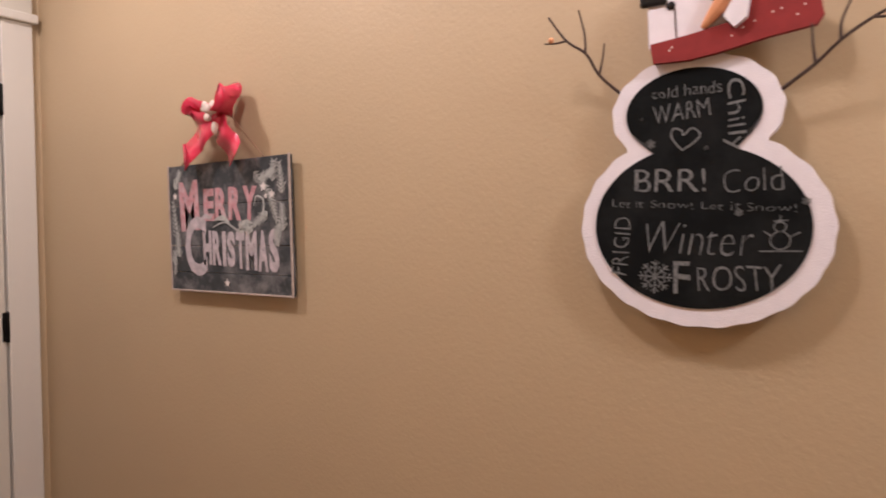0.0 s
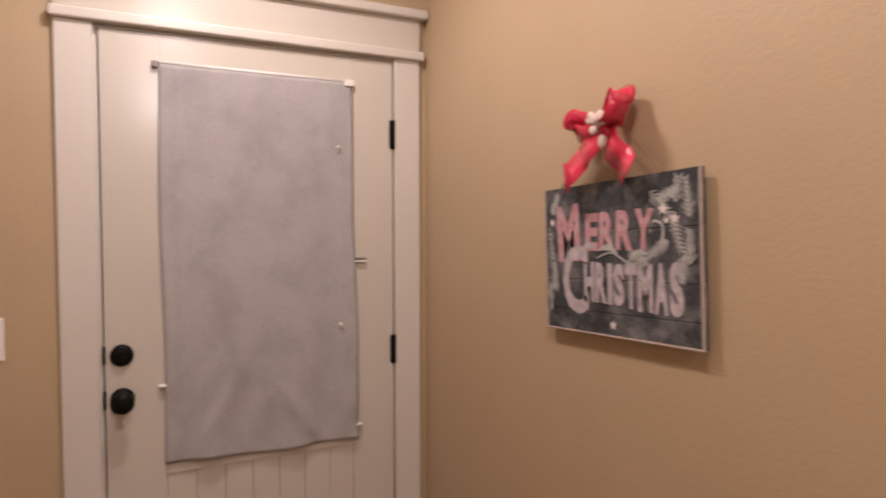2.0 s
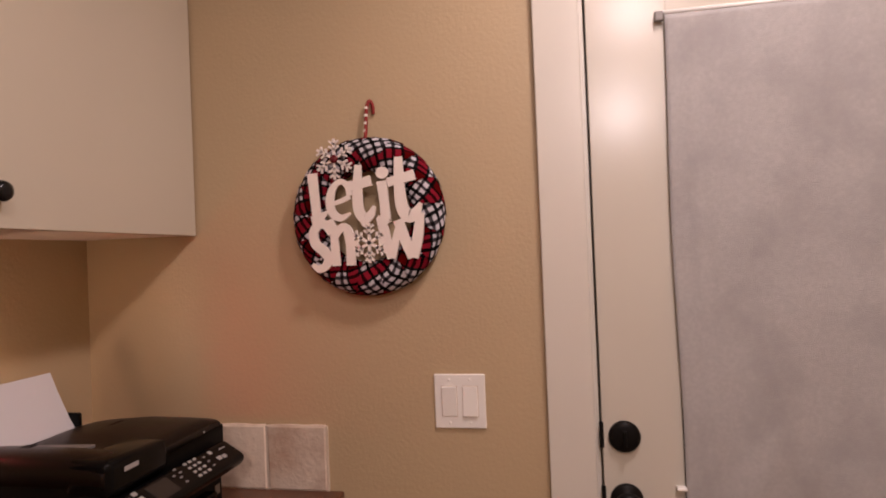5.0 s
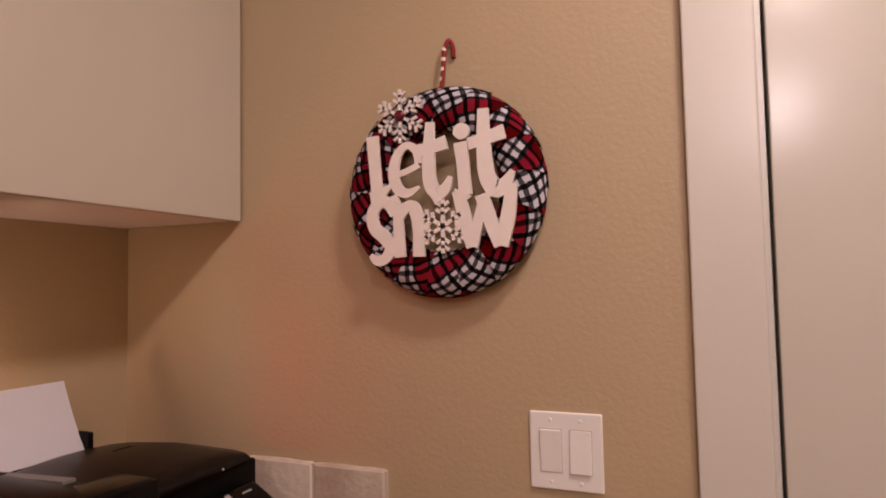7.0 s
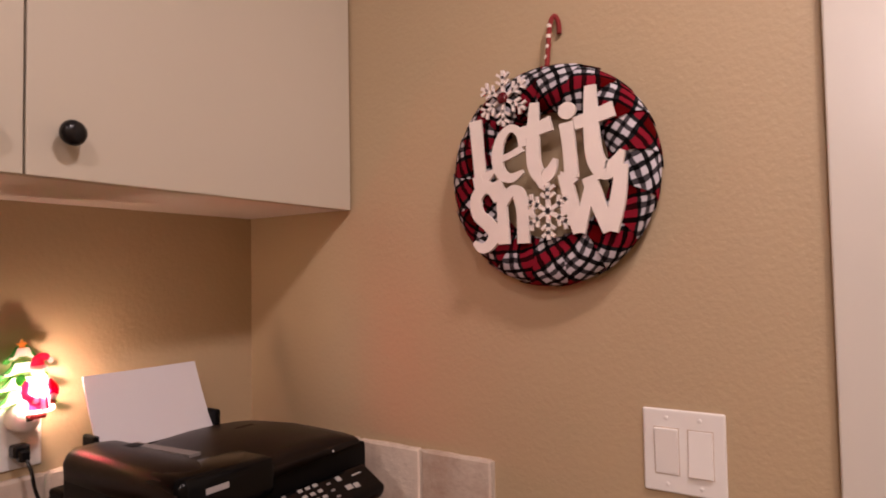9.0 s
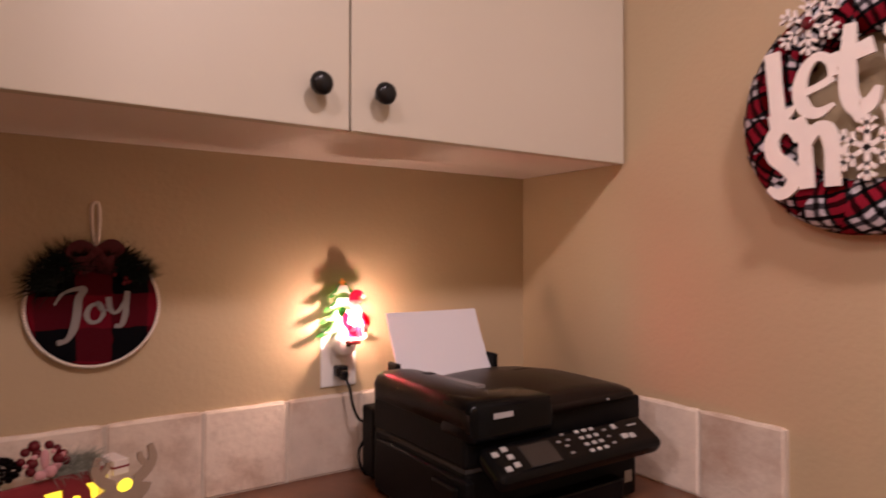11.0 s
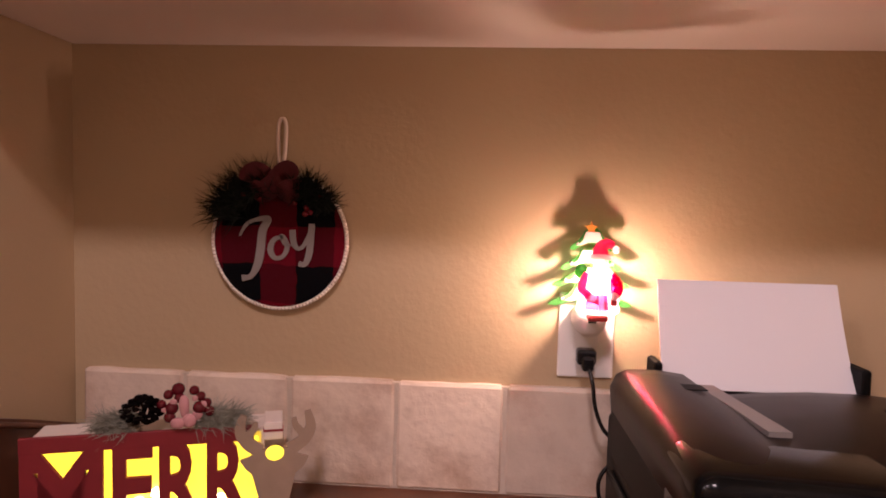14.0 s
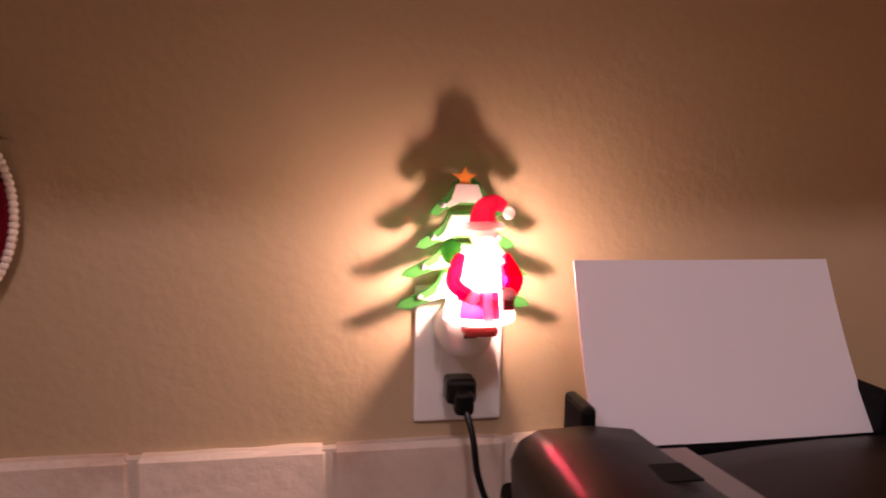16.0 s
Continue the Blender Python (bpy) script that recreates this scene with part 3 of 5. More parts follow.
def build_upper_cabinet():
    c = thing("wall_cabinet", pose(0, 0, 0), "cream wall cabinet with two flat doors over the counter", "cabinet")
    z0, z1, yb, yf = 1.549, 2.30, SOUTH + 0.001, -0.474
    bm = box(WEST + 0.002, SIDE - 0.002, yb, yf, z0 + 0.012, z1)
    part("body", bm, CREAM, c)
    part("bottom_panel", box(WEST + 0.002, SIDE - 0.002, yb, yf, z0 + 0.002, z0 + 0.0115, 0.001), UNDER, c, "pale smooth underside")
    mid = -1.057
    for x0, x1, kx in ((WEST + 0.006, mid - 0.0015, -1.104), (mid + 0.0015, SIDE - 0.004, -1.003)):
        door = part("door", box(x0, x1, yf + 0.001, -0.454, z0, z1 - 0.003, 0.0015), CREAM, c)
        part("knob", lathe([(0.007, 0), (0.0065, 0.008), (0.010, 0.012), (0.0155, 0.017), (0.0170, 0.023), (0.0145, 0.029), (0.008, 0.032), (0.002, 0.0325)], 24, pose(kx, -0.454, 1.606) @ pose(0, 0, 0, -90)), BLACK, door, "round black knob", True)


build_upper_cabinet()


def wpart(name, bm, material, parent, label="", smooth=False):
    """A part whose mesh is given in the room's own metres."""
    ob = part(name, bm, material, parent, label, smooth)
    ob.matrix_parent_inverse = parent.matrix_basis.inverted()
    return ob


# ceiling lamps
for kind, lx, ly, lz, lw, lc in LAMPS:
    c = thing("ceiling_light", pose(lx, ly, TOP), "round white ceiling light that is switched on", "lamp", "ceiling lights")
    if kind == "SPOT":
        part("drum", lathe([(0.100, 0.0), (0.100, lz - TOP + 0.024), (0.094, lz - TOP + 0.014), (0.084, lz - TOP + 0.012), (0.082, lz - TOP + 0.020)], 40), TRIM, c, smooth=True)
    else:
        part("stem", lathe([(0.060, 0.0), (0.064, -0.010), (0.050, -0.020), (0.012, -0.024), (0.010, lz - TOP + 0.095), (0.020, lz - TOP + 0.090), (0.022, lz - TOP + 0.085)], 32), TRIM, c, smooth=True)


def build_switch():
    s = thing("light_switch", on_wall("W", 0.1795, 1.1525), "white double rocker light switch on the tan wall", "switch")
    part("plate", box(-0.0575, 0.0575, -0.0605, 0.0605, 0, 0.006, 0.003, 3), SWITCH, s)
    for k, (x, tilt) in enumerate(((-0.0235, 3.5), (0.0235, -3.5))):
        bm = box(-0.0165, 0.0165, -0.033, 0.033, -0.001, 0.0045, 0.001)
        bmesh.ops.transform(bm, matrix=pose(x, 0, 0.0045, tilt, 0, 0), verts=bm.verts)
        part("rocker", bm, SWITCH, s)
        part("rocker_gap", box(x - 0.0178, x + 0.0178, -0.0345, 0.0345, 0.0055, 0.0064), GROUT, s)
        for y in (-0.048, 0.048):
            part("screw", lathe([(0.0030, 0.005), (0.0030, 0.0068), (0.0020, 0.0073)], 10, pose(x, y, 0)), SWITCH, s)


build_switch()


def ellipse(cx, cy, rx, ry, n, wave=0.0, lobes=0):
    return [(cx + (rx + wave * math.sin(lobes * 2 * math.pi * k / n)) * math.cos(2 * math.pi * k / n), cy + (ry + wave * math.sin(lobes * 2 * math.pi * k / n)) * math.sin(2 * math.pi * k / n)) for k in range(n)]


def torus_wrap(a0, a1, R, r0, r1, flat, steps=5, sides=16):
    """One turn of cloth round a ring, with its own cloth coordinates in metres."""
    own = bmesh.new()
    uv = own.loops.layers.uv.new("UVMap")
    grid = []
    for i in range(steps + 1):
        t = i / steps
        row = []
        for k in range(sides + 1):
            b = 2 * math.pi * k / sides
            a = a0 + (a1 - a0) * t + 0.16 * math.sin(b * 0.5 + 0.4)
            r = r0 + (r1 - r0) * t + 0.0012 * noise.noise((a * 3, b, 1.0))
            rr = R + r * math.cos(b)
            v = own.verts.new((rr * math.cos(a), rr * math.sin(a), r * flat * math.sin(b) + 0.027))
            row.append((v, (R * a, r * b)))
        grid.append(row)
    for i in range(steps):
        for k in range(sides):
            q = (grid[i][k], grid[i + 1][k], grid[i + 1][k + 1], grid[i][k + 1])
            f = own.faces.new([c[0] for c in q])
            f.smooth = True
            for lp, c in zip(f.loops, q):
                lp[uv].uv = c[1]
    return own


def build_wreath():
    w = thing("wreath", on_wall("W", -0.010, 1.573), "wreath wrapped in red, black and white tartan cloth", "wreath")
    n = 17
    rnd = random.Random(9)
    for k in range(n):
        a = 2 * math.pi * k / n
        part("cloth_wrap", torus_wrap(a, a + 2 * math.pi / n * 1.16, 0.1395, 0.0405 + rnd.uniform(-0.001, 0.001), 0.0365, 0.64), TARTAN, w, smooth=True)
    h = part("hanger", tube([(0.0, 0.158, 0.03), (0.001, 0.20, 0.022), (0.002, 0.248, 0.014), (0.008, 0.264, 0.010), (0.014, 0.254, 0.007), (0.014, 0.235, 0.004)], 0.0042, sides=10), SCARF, w, "dark red metal hook", True)
    for k in range(4):
        part("stripe", tube([(0.0004 * k, 0.190 + 0.018 * k, 0.0235 - 0.0028 * k), (0.0004 * k, 0.196 + 0.018 * k, 0.0225 - 0.0028 * k)], 0.0046, sides=10), PEARL, h)
    # cut lettering over the ring
    board = part("lettering", bmesh_letters(), CUTWHITE, w, "white cut-out words Let it snow")
    part("snowflake", flake(0.0445, 0.0068, 0.053, 0.058, (0.010, -0.061)), CUTWHITE, w, "white cut-out snowflake")
    top = part("snowflake", flake(0.046, 0.0056, 0.055, 0.060, (-0.064, 0.129)), GLITTER, w, "glittered white snowflake")
    part("jewel", ball((-0.064, 0.129, 0.061), 0.010, scale=(1, 1, 0.5)), BERRY, top, smooth=True)


# strokes of the cut-out words in millimetres: points and widths
LET_IT_SNOW = (
    ([(-109, 79), (-106, 39), (-101, -12)], [20, 18, 18]),  # L
    ([(-103, -9), (-89, -7), (-76, 2)], [17, 14, 5]),  # L
    ([(-24, 35), (-28, 55), (-45, 64), (-63, 48), (-70, 21), (-63, -3), (-45, -11), (-24, -2)], [12, 12, 11, 14, 17, 16, 13, 5]),  # e
    ([(-67, 17), (-44, 24), (-24, 33)], [9, 9, 10]),  # e
    ([(-3, 100), (-6, 48), (-5, 8), (6, -11), (21, -6), (31, 14)], [13, 19, 20, 20, 17, 6]),  # t
    ([(-25, 55), (-1, 60), (25, 68)], [18, 18, 20]),  # t
    ([(49, 67), (53, 30), (56, -16)], [20, 18, 19]),  # i
    ([(88, 120), (88, 66), (92, 15), (106, -7), (121, -1), (134, 21)], [15, 20, 23, 25, 20, 7]),  # t
    ([(62, 64), (90, 72), (122, 83)], [17, 18, 20]),  # t
    ([(-71, -45), (-79, -28), (-94, -23), (-110, -40), (-107, -63), (-89, -78), (-77, -94), (-86, -110), (-102, -115), (-115, -105)], [11, 17, 18, 18, 19, 20, 19, 16, 14, 6]),  # S
    ([(-64, -26), (-62, -70), (-60, -110)], [14, 16, 17]),  # n
    ([(-60, -53), (-47, -33), (-33, -36), (-26, -65), (-26, -110)], [9, 16, 19, 18, 18]),  # n
    ([(44, -9), (55, -56), (66, -98)], [18, 19, 17]),  # w
    ([(66, -98), (76, -60), (86, -23)], [16, 15, 13]),  # w
    ([(83, -16), (97, -60), (111, -98)], [20, 19, 16]),  # w
    ([(113, -98), (125, -51), (132, 0)], [20, 20, 15]),  # w
    ([(-107, -6), (-103, -24)], [15, 15]),  # join
    ([(-2, -6), (9, -27)], [11, 10]),  # join
    ([(53, -12), (49, -20)], [29, 20]),  # join
    ([(103, -9), (107, -15)], [20, 20]),  # join
    ([(-25, -65), (-7, -65)], [8, 8]),  # join
    ([(38, -65), (56, -60)], [8, 8]),  # join
    ([(-70, -14), (-64, -29)], [11, 11]),  # join
)


def bmesh_letters():
    z0, z1 = 0.052, 0.0575
    bm = bmesh.new()
    for k, (pts, widths) in enumerate(LET_IT_SNOW):
        stroke([(x / 980 - 0.007, y / 980 + 0.003 + 0.09 * (0.08 - x / 980) * max(0, (y / 980 + 0.11) / 0.2)) for x, y in pts], [w / 860 for w in widths], z0, z1 + 0.00004 * k, bm)
    slab(ellipse(0.045, 0.092, 0.0143, 0.0133, 24), z0, z1, bm)
    return bm


build_wreath()


def build_merry_sign():
    m = on_wall("N", -0.622, 1.396, 0.006) @ pose(0, 0, 0, 0, 0, 2.6)
    s = thing("christmas_sign", m, "weathered grey-black plank sign lettered Merry Christmas", "sign")
    W, H, z = 0.494, 0.344, 0.008
    rows = (0.050, 0.073, 0.110, 0.111)
    y = -H / 2
    for h in rows:
        bm = box(-W / 2 + 0.0006, W / 2 - 0.0006, y + 0.0006, y + h - 0.0006, z, z + 0.009, 0.0012)
        part("plank", bm, SLATE, s)
        y += h
    for x in (-W / 2, W / 2 - 0.006):
        part("edge_strip", box(x, x + 0.006, -H / 2 - 0.002, H / 2 + 0.002, z + 0.0070, z + 0.0105, 0.0008), RAWWOOD, s, "pale raw wooden edge")
    part("edge_strip", box(-W / 2 + 0.006, W / 2 - 0.006, -H / 2 - 0.003, -H / 2 + 0.002, 0.006, z + 0.010, 0.001), RAWWOOD, s)
    part("batten", box(-0.16, -0.12, -H / 2 + 0.01, H / 2 - 0.01, 0.0, z - 0.0005), RAWWOOD, s)
    part("batten", box(0.12, 0.16, -H / 2 + 0.01, H / 2 - 0.01, 0.0, z - 0.0005), RAWWOOD, s)
    f = z + 0.0092
    d = 0.0006
    bm = lettering("M", 0.1, d, pose(-0.152, 0.060, f, 0, 0, 3), bold=0.004, fit=(0.084, 0.136))
    x = -0.090
    for ch, w in (("E", 0.048), ("R", 0.055), ("R", 0.055), ("Y", 0.058)):
        lettering(ch, 0.1, d, pose(x + w / 2, 0.060 - 0.05 * (x + 0.03) ** 2, f, 0, 0, -2 - 20 * (x + 0.02)), bold=0.0045, fit=(w - 0.004, 0.086), bm=bm)
        x += w
    part("lettering", bm, ROSE, s, "faded red word Merry")
    f += 0.0005
    bm = lettering("C", 0.1, d, pose(-0.128, -0.050, f), bold=0.003, fit=(0.094, 0.162))
    stroke([(-0.100, 0.016), (-0.085, 0.030), (-0.062, 0.026), (-0.050, 0.036)], [0.006, 0.012, 0.010, 0.003], f + 0.0003, f + d + 0.0003, bm)
    widths = (("H", 0.040), ("R", 0.041), ("I", 0.019), ("S", 0.037), ("T", 0.037), ("M", 0.046), ("A", 0.041), ("S", 0.040))
    x = -0.098
    for ch, w in widths:
        lettering(ch, 0.1, d, pose(x + w / 2, -0.058 - 0.004 * math.sin(x * 14), f, 0, 0, 0), bold=0.005, fit=(w - 0.004, 0.092 + 0.10 * abs(x) * (x > 0)), bm=bm)
        x += w
    part("lettering", bm, WHITEWASH, s, "whitewashed word Christmas")
    f += 0.0005
    bm = stroke([(-0.05, 0.000), (0.0, 0.012), (0.06, -0.012), (0.11, 0.002), (0.145, 0.03), (0.15, 0.065), (0.125, 0.075), (0.115, 0.052)], [0.003, 0.004, 0.006, 0.005, 0.006, 0.006, 0.004, 0.002], f, f + d)
    stroke([(-0.045, 0.018), (-0.01, 0.024), (0.02, 0.010)], [0.002, 0.014, 0.002], f + 0.0002, f + d + 0.0002, bm)
    stroke([(0.05, -0.01), (0.08, 0.012), (0.11, 0.008)], [0.002, 0.012, 0.002], f + 0.0002, f + d + 0.0002, bm)
    part("flourish", bm, SAGE, s, "pale painted scrollwork")
    rnd = random.Random(3)
    for cx, cy, a, ln in ((0.150, 0.105, -45, 0.085), (0.190, 0.140, 80, 0.060), (0.185, 0.050, -70, 0.075), (-0.215, 0.02, 100, 0.10), (-0.205, -0.05, 95, 0.06), (0.20, -0.02, -100, 0.05), (-0.20, 0.13, 60, 0.05), (0.215, 0.115, 95, 0.07), (0.165, 0.125, 20, 0.05), (0.140, 0.020, -150, 0.055), (0.085, -0.002, 160, 0.05), (-0.225, -0.10, 85, 0.06), (0.218, 0.02, 90, 0.06)):
        f += 0.00007
        bm = bmesh.new()
        c0, s0 = math.cos(math.radians(a)), math.sin(math.radians(a))
        for k in range(9):
            u = k / 8 * ln
            for side in (1, -1):
                b = math.radians(a + side * 48)
                q = 0.023 * (1 - 0.5 * k / 8) * rnd.uniform(0.7, 1.1)
                p0 = (cx + c0 * u - ln / 2 * c0, cy + s0 * u - ln / 2 * s0)
                p1 = (p0[0] + q * math.cos(b), p0[1] + q * math.sin(b))
                if abs(p1[0]) < W / 2 - 0.008 and abs(p1[1]) < H / 2 - 0.006:
                    stroke([p0, p1], [0.0046, 0.0018], f + 0.00003 * k, f + d * 0.8 + 0.00003 * k, bm)
        spine = [(cx - ln / 2 * c0, cy - ln / 2 * s0), (cx + ln / 2 * c0, cy + ln / 2 * s0)]
        if all(abs(p[0]) < W / 2 - 0.008 and abs(p[1]) < H / 2 - 0.006 for p in spine):
            stroke(spine, [0.003, 0.002], f - 0.00002, f + d * 0.75, bm)
        part("sprig", bm, SAGE, s, "pale painted fir sprig")
    for x, y, r in ((0.153, 0.098, 0.014), (0.183, 0.078, 0.013), (-0.212, 0.088, 0.011), (0.002, -0.147, 0.012), (0.160, 0.075, 0.008)):
        part("star", star(r, f, f + d * 1.4, (x, y)), STAR, s)
    part("cord", tube([(0.165, H / 2 - 0.002, 0.026), (0.06, H / 2 + 0.090, 0.018), (0.02, H / 2 + 0.128, 0.010)], 0.0017, sides=6, n=3), TWINE, s, "brown hanging cord")
    part("cord", tube([(-0.165, H / 2 - 0.002, 0.026), (-0.08, H / 2 + 0.080, 0.018), (0.0, H / 2 + 0.128, 0.010)], 0.0017, sides=6, n=3), TWINE, s)
    return m


sign_m = build_merry_sign()


def build_bow():
    m = on_wall("N", -0.617, 1.650, 0.012)
    b = thing("ribbon_bow", m, "shiny red ribbon bow hanging over the sign", "bow")
    S = (0.25, 0.1, 1)
    part("loop", ribbon([(0, 0.03, 0.03), (0.038, 0.046, 0.045), (0.068, 0.068, 0.05), (0.058, 0.096, 0.045), (0.020, 0.092, 0.035), (0.0, 0.035, 0.03)], 0.060, side=(0.25, -0.5, 1)), RIBBON, b, smooth=True)
    part("loop", ribbon([(0.005, 0.035, 0.03), (0.045, 0.034, 0.06), (0.066, 0.060, 0.062), (0.056, 0.088, 0.045), (0.03, 0.080, 0.03)], 0.056, side=(0.1, 0.2, 1)), RIBBON, b, smooth=True)
    part("loop", ribbon([(0, 0.03, 0.03), (-0.042, 0.044, 0.045), (-0.084, 0.056, 0.045), (-0.094, 0.030, 0.042), (-0.050, 0.016, 0.038), (0, 0.03, 0.032)], 0.058, side=(0.15, 0.75, 0.6)), RIBBON, b, smooth=True)
    part("tail", ribbon([(0, 0.025, 0.034), (-0.048, -0.010, 0.044), (-0.082, -0.034, 0.036), (-0.112, -0.064, 0.048), (-0.134, -0.074, 0.044)], 0.074, side=(0.75, -0.65, 0.25)), RIBBON, b, smooth=True)
    part("tail", ribbon([(0.005, 0.025, 0.034), (0.032, -0.018, 0.048), (0.056, -0.045, 0.038), (0.084, -0.072, 0.050)], 0.074, side=(0.85, 0.55, 0.2)), RIBBON, b, smooth=True)
    rnd = random.Random(12)
    bm = bmesh.new()
    for k in range(16):
        a = rnd.uniform(0, 6.28)
        r = rnd.uniform(0.004, 0.029)
        ball((r * math.cos(a) - 0.006, 0.042 + r * math.sin(a), 0.052 + rnd.uniform(0, 0.014)), rnd.uniform(0.007, 0.013), bm, 8, (1, 1, 0.5))
    part("flower", bm, PETAL, b, "cream cloth flower")
    part("flower", ball((0.006, -0.002, 0.05), 0.013, None, 8, (0.8, 1.3, 0.6)), PETAL, b)
    part("knot", ball((0.004, 0.022, 0.040), 0.018, None, 12, (1, 1.2, 0.8)), RIBBON, b, smooth=True)


build_bow()


def two_round(head, body, wave, lobes):
    """Outline of a smaller round on a larger one. head, body: cx, cy, rx, ry."""
    def inside(p, e):
        return ((p[0] - e[0]) / e[2]) ** 2 + ((p[1] - e[1]) / e[3]) ** 2 < 1
    hp = [p for p in ellipse(*head, 160, wave, int(lobes * 0.7)) if not inside(p, body)]
    bp = [p for p in ellipse(*body, 200, wave, lobes) if not inside(p, head)]
    cx, cy = body[0], body[1] + body[3] * 0.55
    return sorted(hp + bp, key=lambda p: math.atan2(p[1] - cy, p[0] - cx))


def build_snowman_board():
    m = on_wall("N", 0.545, 1.425, 0.026)
    s = thing("chalkboard", m, "black chalkboard of two rounds with a scalloped white rim", "chalkboard")
    part("rim", slab(two_round((-0.013, 0.186, 0.127, 0.089), (0.0, 0.004, 0.187, 0.155), 0.0012, 22), 0, 0.012), FELT, s, "scalloped white felt rim")
    part("board", slab(two_round((-0.015, 0.184, 0.101, 0.069), (-0.002, 0.006, 0.160, 0.128), 0.0, 1), 0.011, 0.0145), CHALK, s, "black chalkboard face")
    part("spacer", box(-0.05, 0.05, -0.05, 0.15, -0.025, -0.0005), RAWWOOD, s)
    z = 0.0147
    d = 0.0005

    def word(t, x, y, w, h, turn=0.0, bold=0.0, shear=0.0):
        part("chalk_word", lettering(t, 0.05, d, pose(x, y, z, 0, 0, turn), bold=bold, shear=shear, fit=(w, h), wobble=0.0035), CHALKLINE, s, "chalk writing")
    word("cold hands", -0.023, 0.219, 0.104, 0.018, 3, -0.0008)
    word("WARM", -0.030, 0.187, 0.084, 0.027, 5, -0.0007)
    word("Chilly", 0.047, 0.177, 0.108, 0.032, -86, -0.0004)
    word("BRR!", -0.043, 0.079, 0.108, 0.036, 0, -0.0002)
    word("Cold", 0.076, 0.079, 0.080, 0.034, 3, -0.0010)
    word("Let it Snow! Let it Snow!", 0.0, 0.040, 0.270, 0.012, -1, -0.0010)
    word("FRIGID", -0.117, -0.028, 0.096, 0.026, 87, -0.0008)
    word("Winter", 0.003, -0.012, 0.160, 0.050, 1, -0.0010, 0.25)
    word("F", -0.018, -0.074, 0.026, 0.050, 2, 0.0004)
    word("ROSTY", 0.063, -0.070, 0.116, 0.038, 4, -0.0006)
    part("chalk_drawing", flake(0.027, 0.0024, z, z + d, (-0.060, -0.076), arms=8), CHALKLINE, s, "chalk snowflake")
    part("chalk_drawing", stroke([(-0.026, 0.126), (-0.042, 0.146), (-0.040, 0.160), (-0.028, 0.157), (-0.024, 0.150), (-0.012, 0.160), (0.000, 0.150), (-0.008, 0.138), (-0.026, 0.126)], [0.0028] * 9, z, z + d), CHALKLINE, s, "chalk heart")
    bm = stroke([(p[0], p[1]) for p in ellipse(0.116, 0.010, 0.008, 0.007, 10)] + [(0.124, 0.010)], [0.002] * 11, z, z + d)
    stroke([(p[0], p[1]) for p in ellipse(0.117, -0.010, 0.013, 0.013, 12)] + [(0.130, -0.010)], [0.002] * 13, z, z + d, bm)
    for p, q in (((0.107, 0.018), (0.126, 0.020)), ((0.090, -0.027), (0.146, -0.024)), ((0.129, -0.004), (0.142, 0.003)), ((0.105, -0.004), (0.095, 0.003)), ((0.116, 0.019), (0.116, 0.027))):
        stroke([p, q], [0.002, 0.002], z, z + d, bm)
    part("chalk_drawing", bm, CHALKLINE, s, "small chalk drawing of two rounds")
    for x, y, r in ((-0.075, 0.137, 0.008), (0.010, 0.128, 0.004), (0.060, 0.030, 0.006), (-0.090, 0.178, 0.003), (0.148, 0.048, 0.006)):
        part("chalk_drawing", flake(r, 0.0016, z, z + d, (x, y), arms=6), CHALKLINE, s)
    # face piece and scarf above the board
    face = slab([(-0.082, 0.286), (-0.090, 0.40), (-0.040, 0.43), (0.045, 0.43), (0.070, 0.40), (0.060, 0.30), (0.03, 0.280)], 0.012, 0.020)
    bmesh.ops.bevel(face, geom=face.edges[:], offset=0.002, segments=1, affect="EDGES")
    part("face_piece", face, FELT, s, "white felt piece")
    for x, y0, y1 in ((-0.044, 0.288, 0.345), (0.012, 0.33, 0.35)):
        part("stitch", stroke([(x, y1), (x + 0.006, y0)], [0.0022, 0.0022], 0.0202, 0.021), TWIG, s)
    part("button", ball((-0.050, 0.350, 0.021), 0.007, None, 10, (1, 1, 0.4)), BLACK, s)
    part("nose", tube([(0.052, 0.378, 0.026), (0.028, 0.342, 0.030), (0.000, 0.307, 0.026)], 0.0230, 0.0040, 14), ORANGE, s, "orange felt nose", True)
    part("cheek", slab([(0.030, 0.318), (0.046, 0.300), (0.062, 0.312), (0.066, 0.345), (0.060, 0.400), (0.048, 0.400), (0.044, 0.345)], 0.0285, 0.040), FELT, s, "folded white felt cheek")
    part("scarf", slab([(-0.072, 0.262), (-0.078, 0.292), (-0.02, 0.300), (0.040, 0.312), (0.060, 0.345), (0.120, 0.365), (0.150, 0.342), (0.158, 0.306), (0.150, 0.292), (0.09, 0.283), (0.02, 0.268), (-0.02, 0.262)], 0.016, 0.028), SCARF, s, "red felt scarf")
    part("hat_brim", box(-0.098, -0.056, 0.353, 0.374, 0.014, 0.026, 0.004), BLACK, s)
    rnd = random.Random(5)
    for _ in range(9):
        x = rnd.uniform(-0.05, 0.145)
        part("scarf_dot", ball((x, 0.283 + max(0, x) * 0.25 + rnd.uniform(-0.008, 0.012), 0.0282), 0.0015, None, 8, (1, 1, 0.3)), PETAL, s)
    # twig arms
    limb = part("twig_arm", tube([(-0.120, 0.216, 0.006), (-0.130, 0.225, 0.010), (-0.162, 0.255, 0.020), (-0.181, 0.289, 0.034), (-0.212, 0.312, 0.044), (-0.244, 0.354, 0.048)], 0.0030, 0.0019, 7), TWIG, s, "bent brown twig", True)
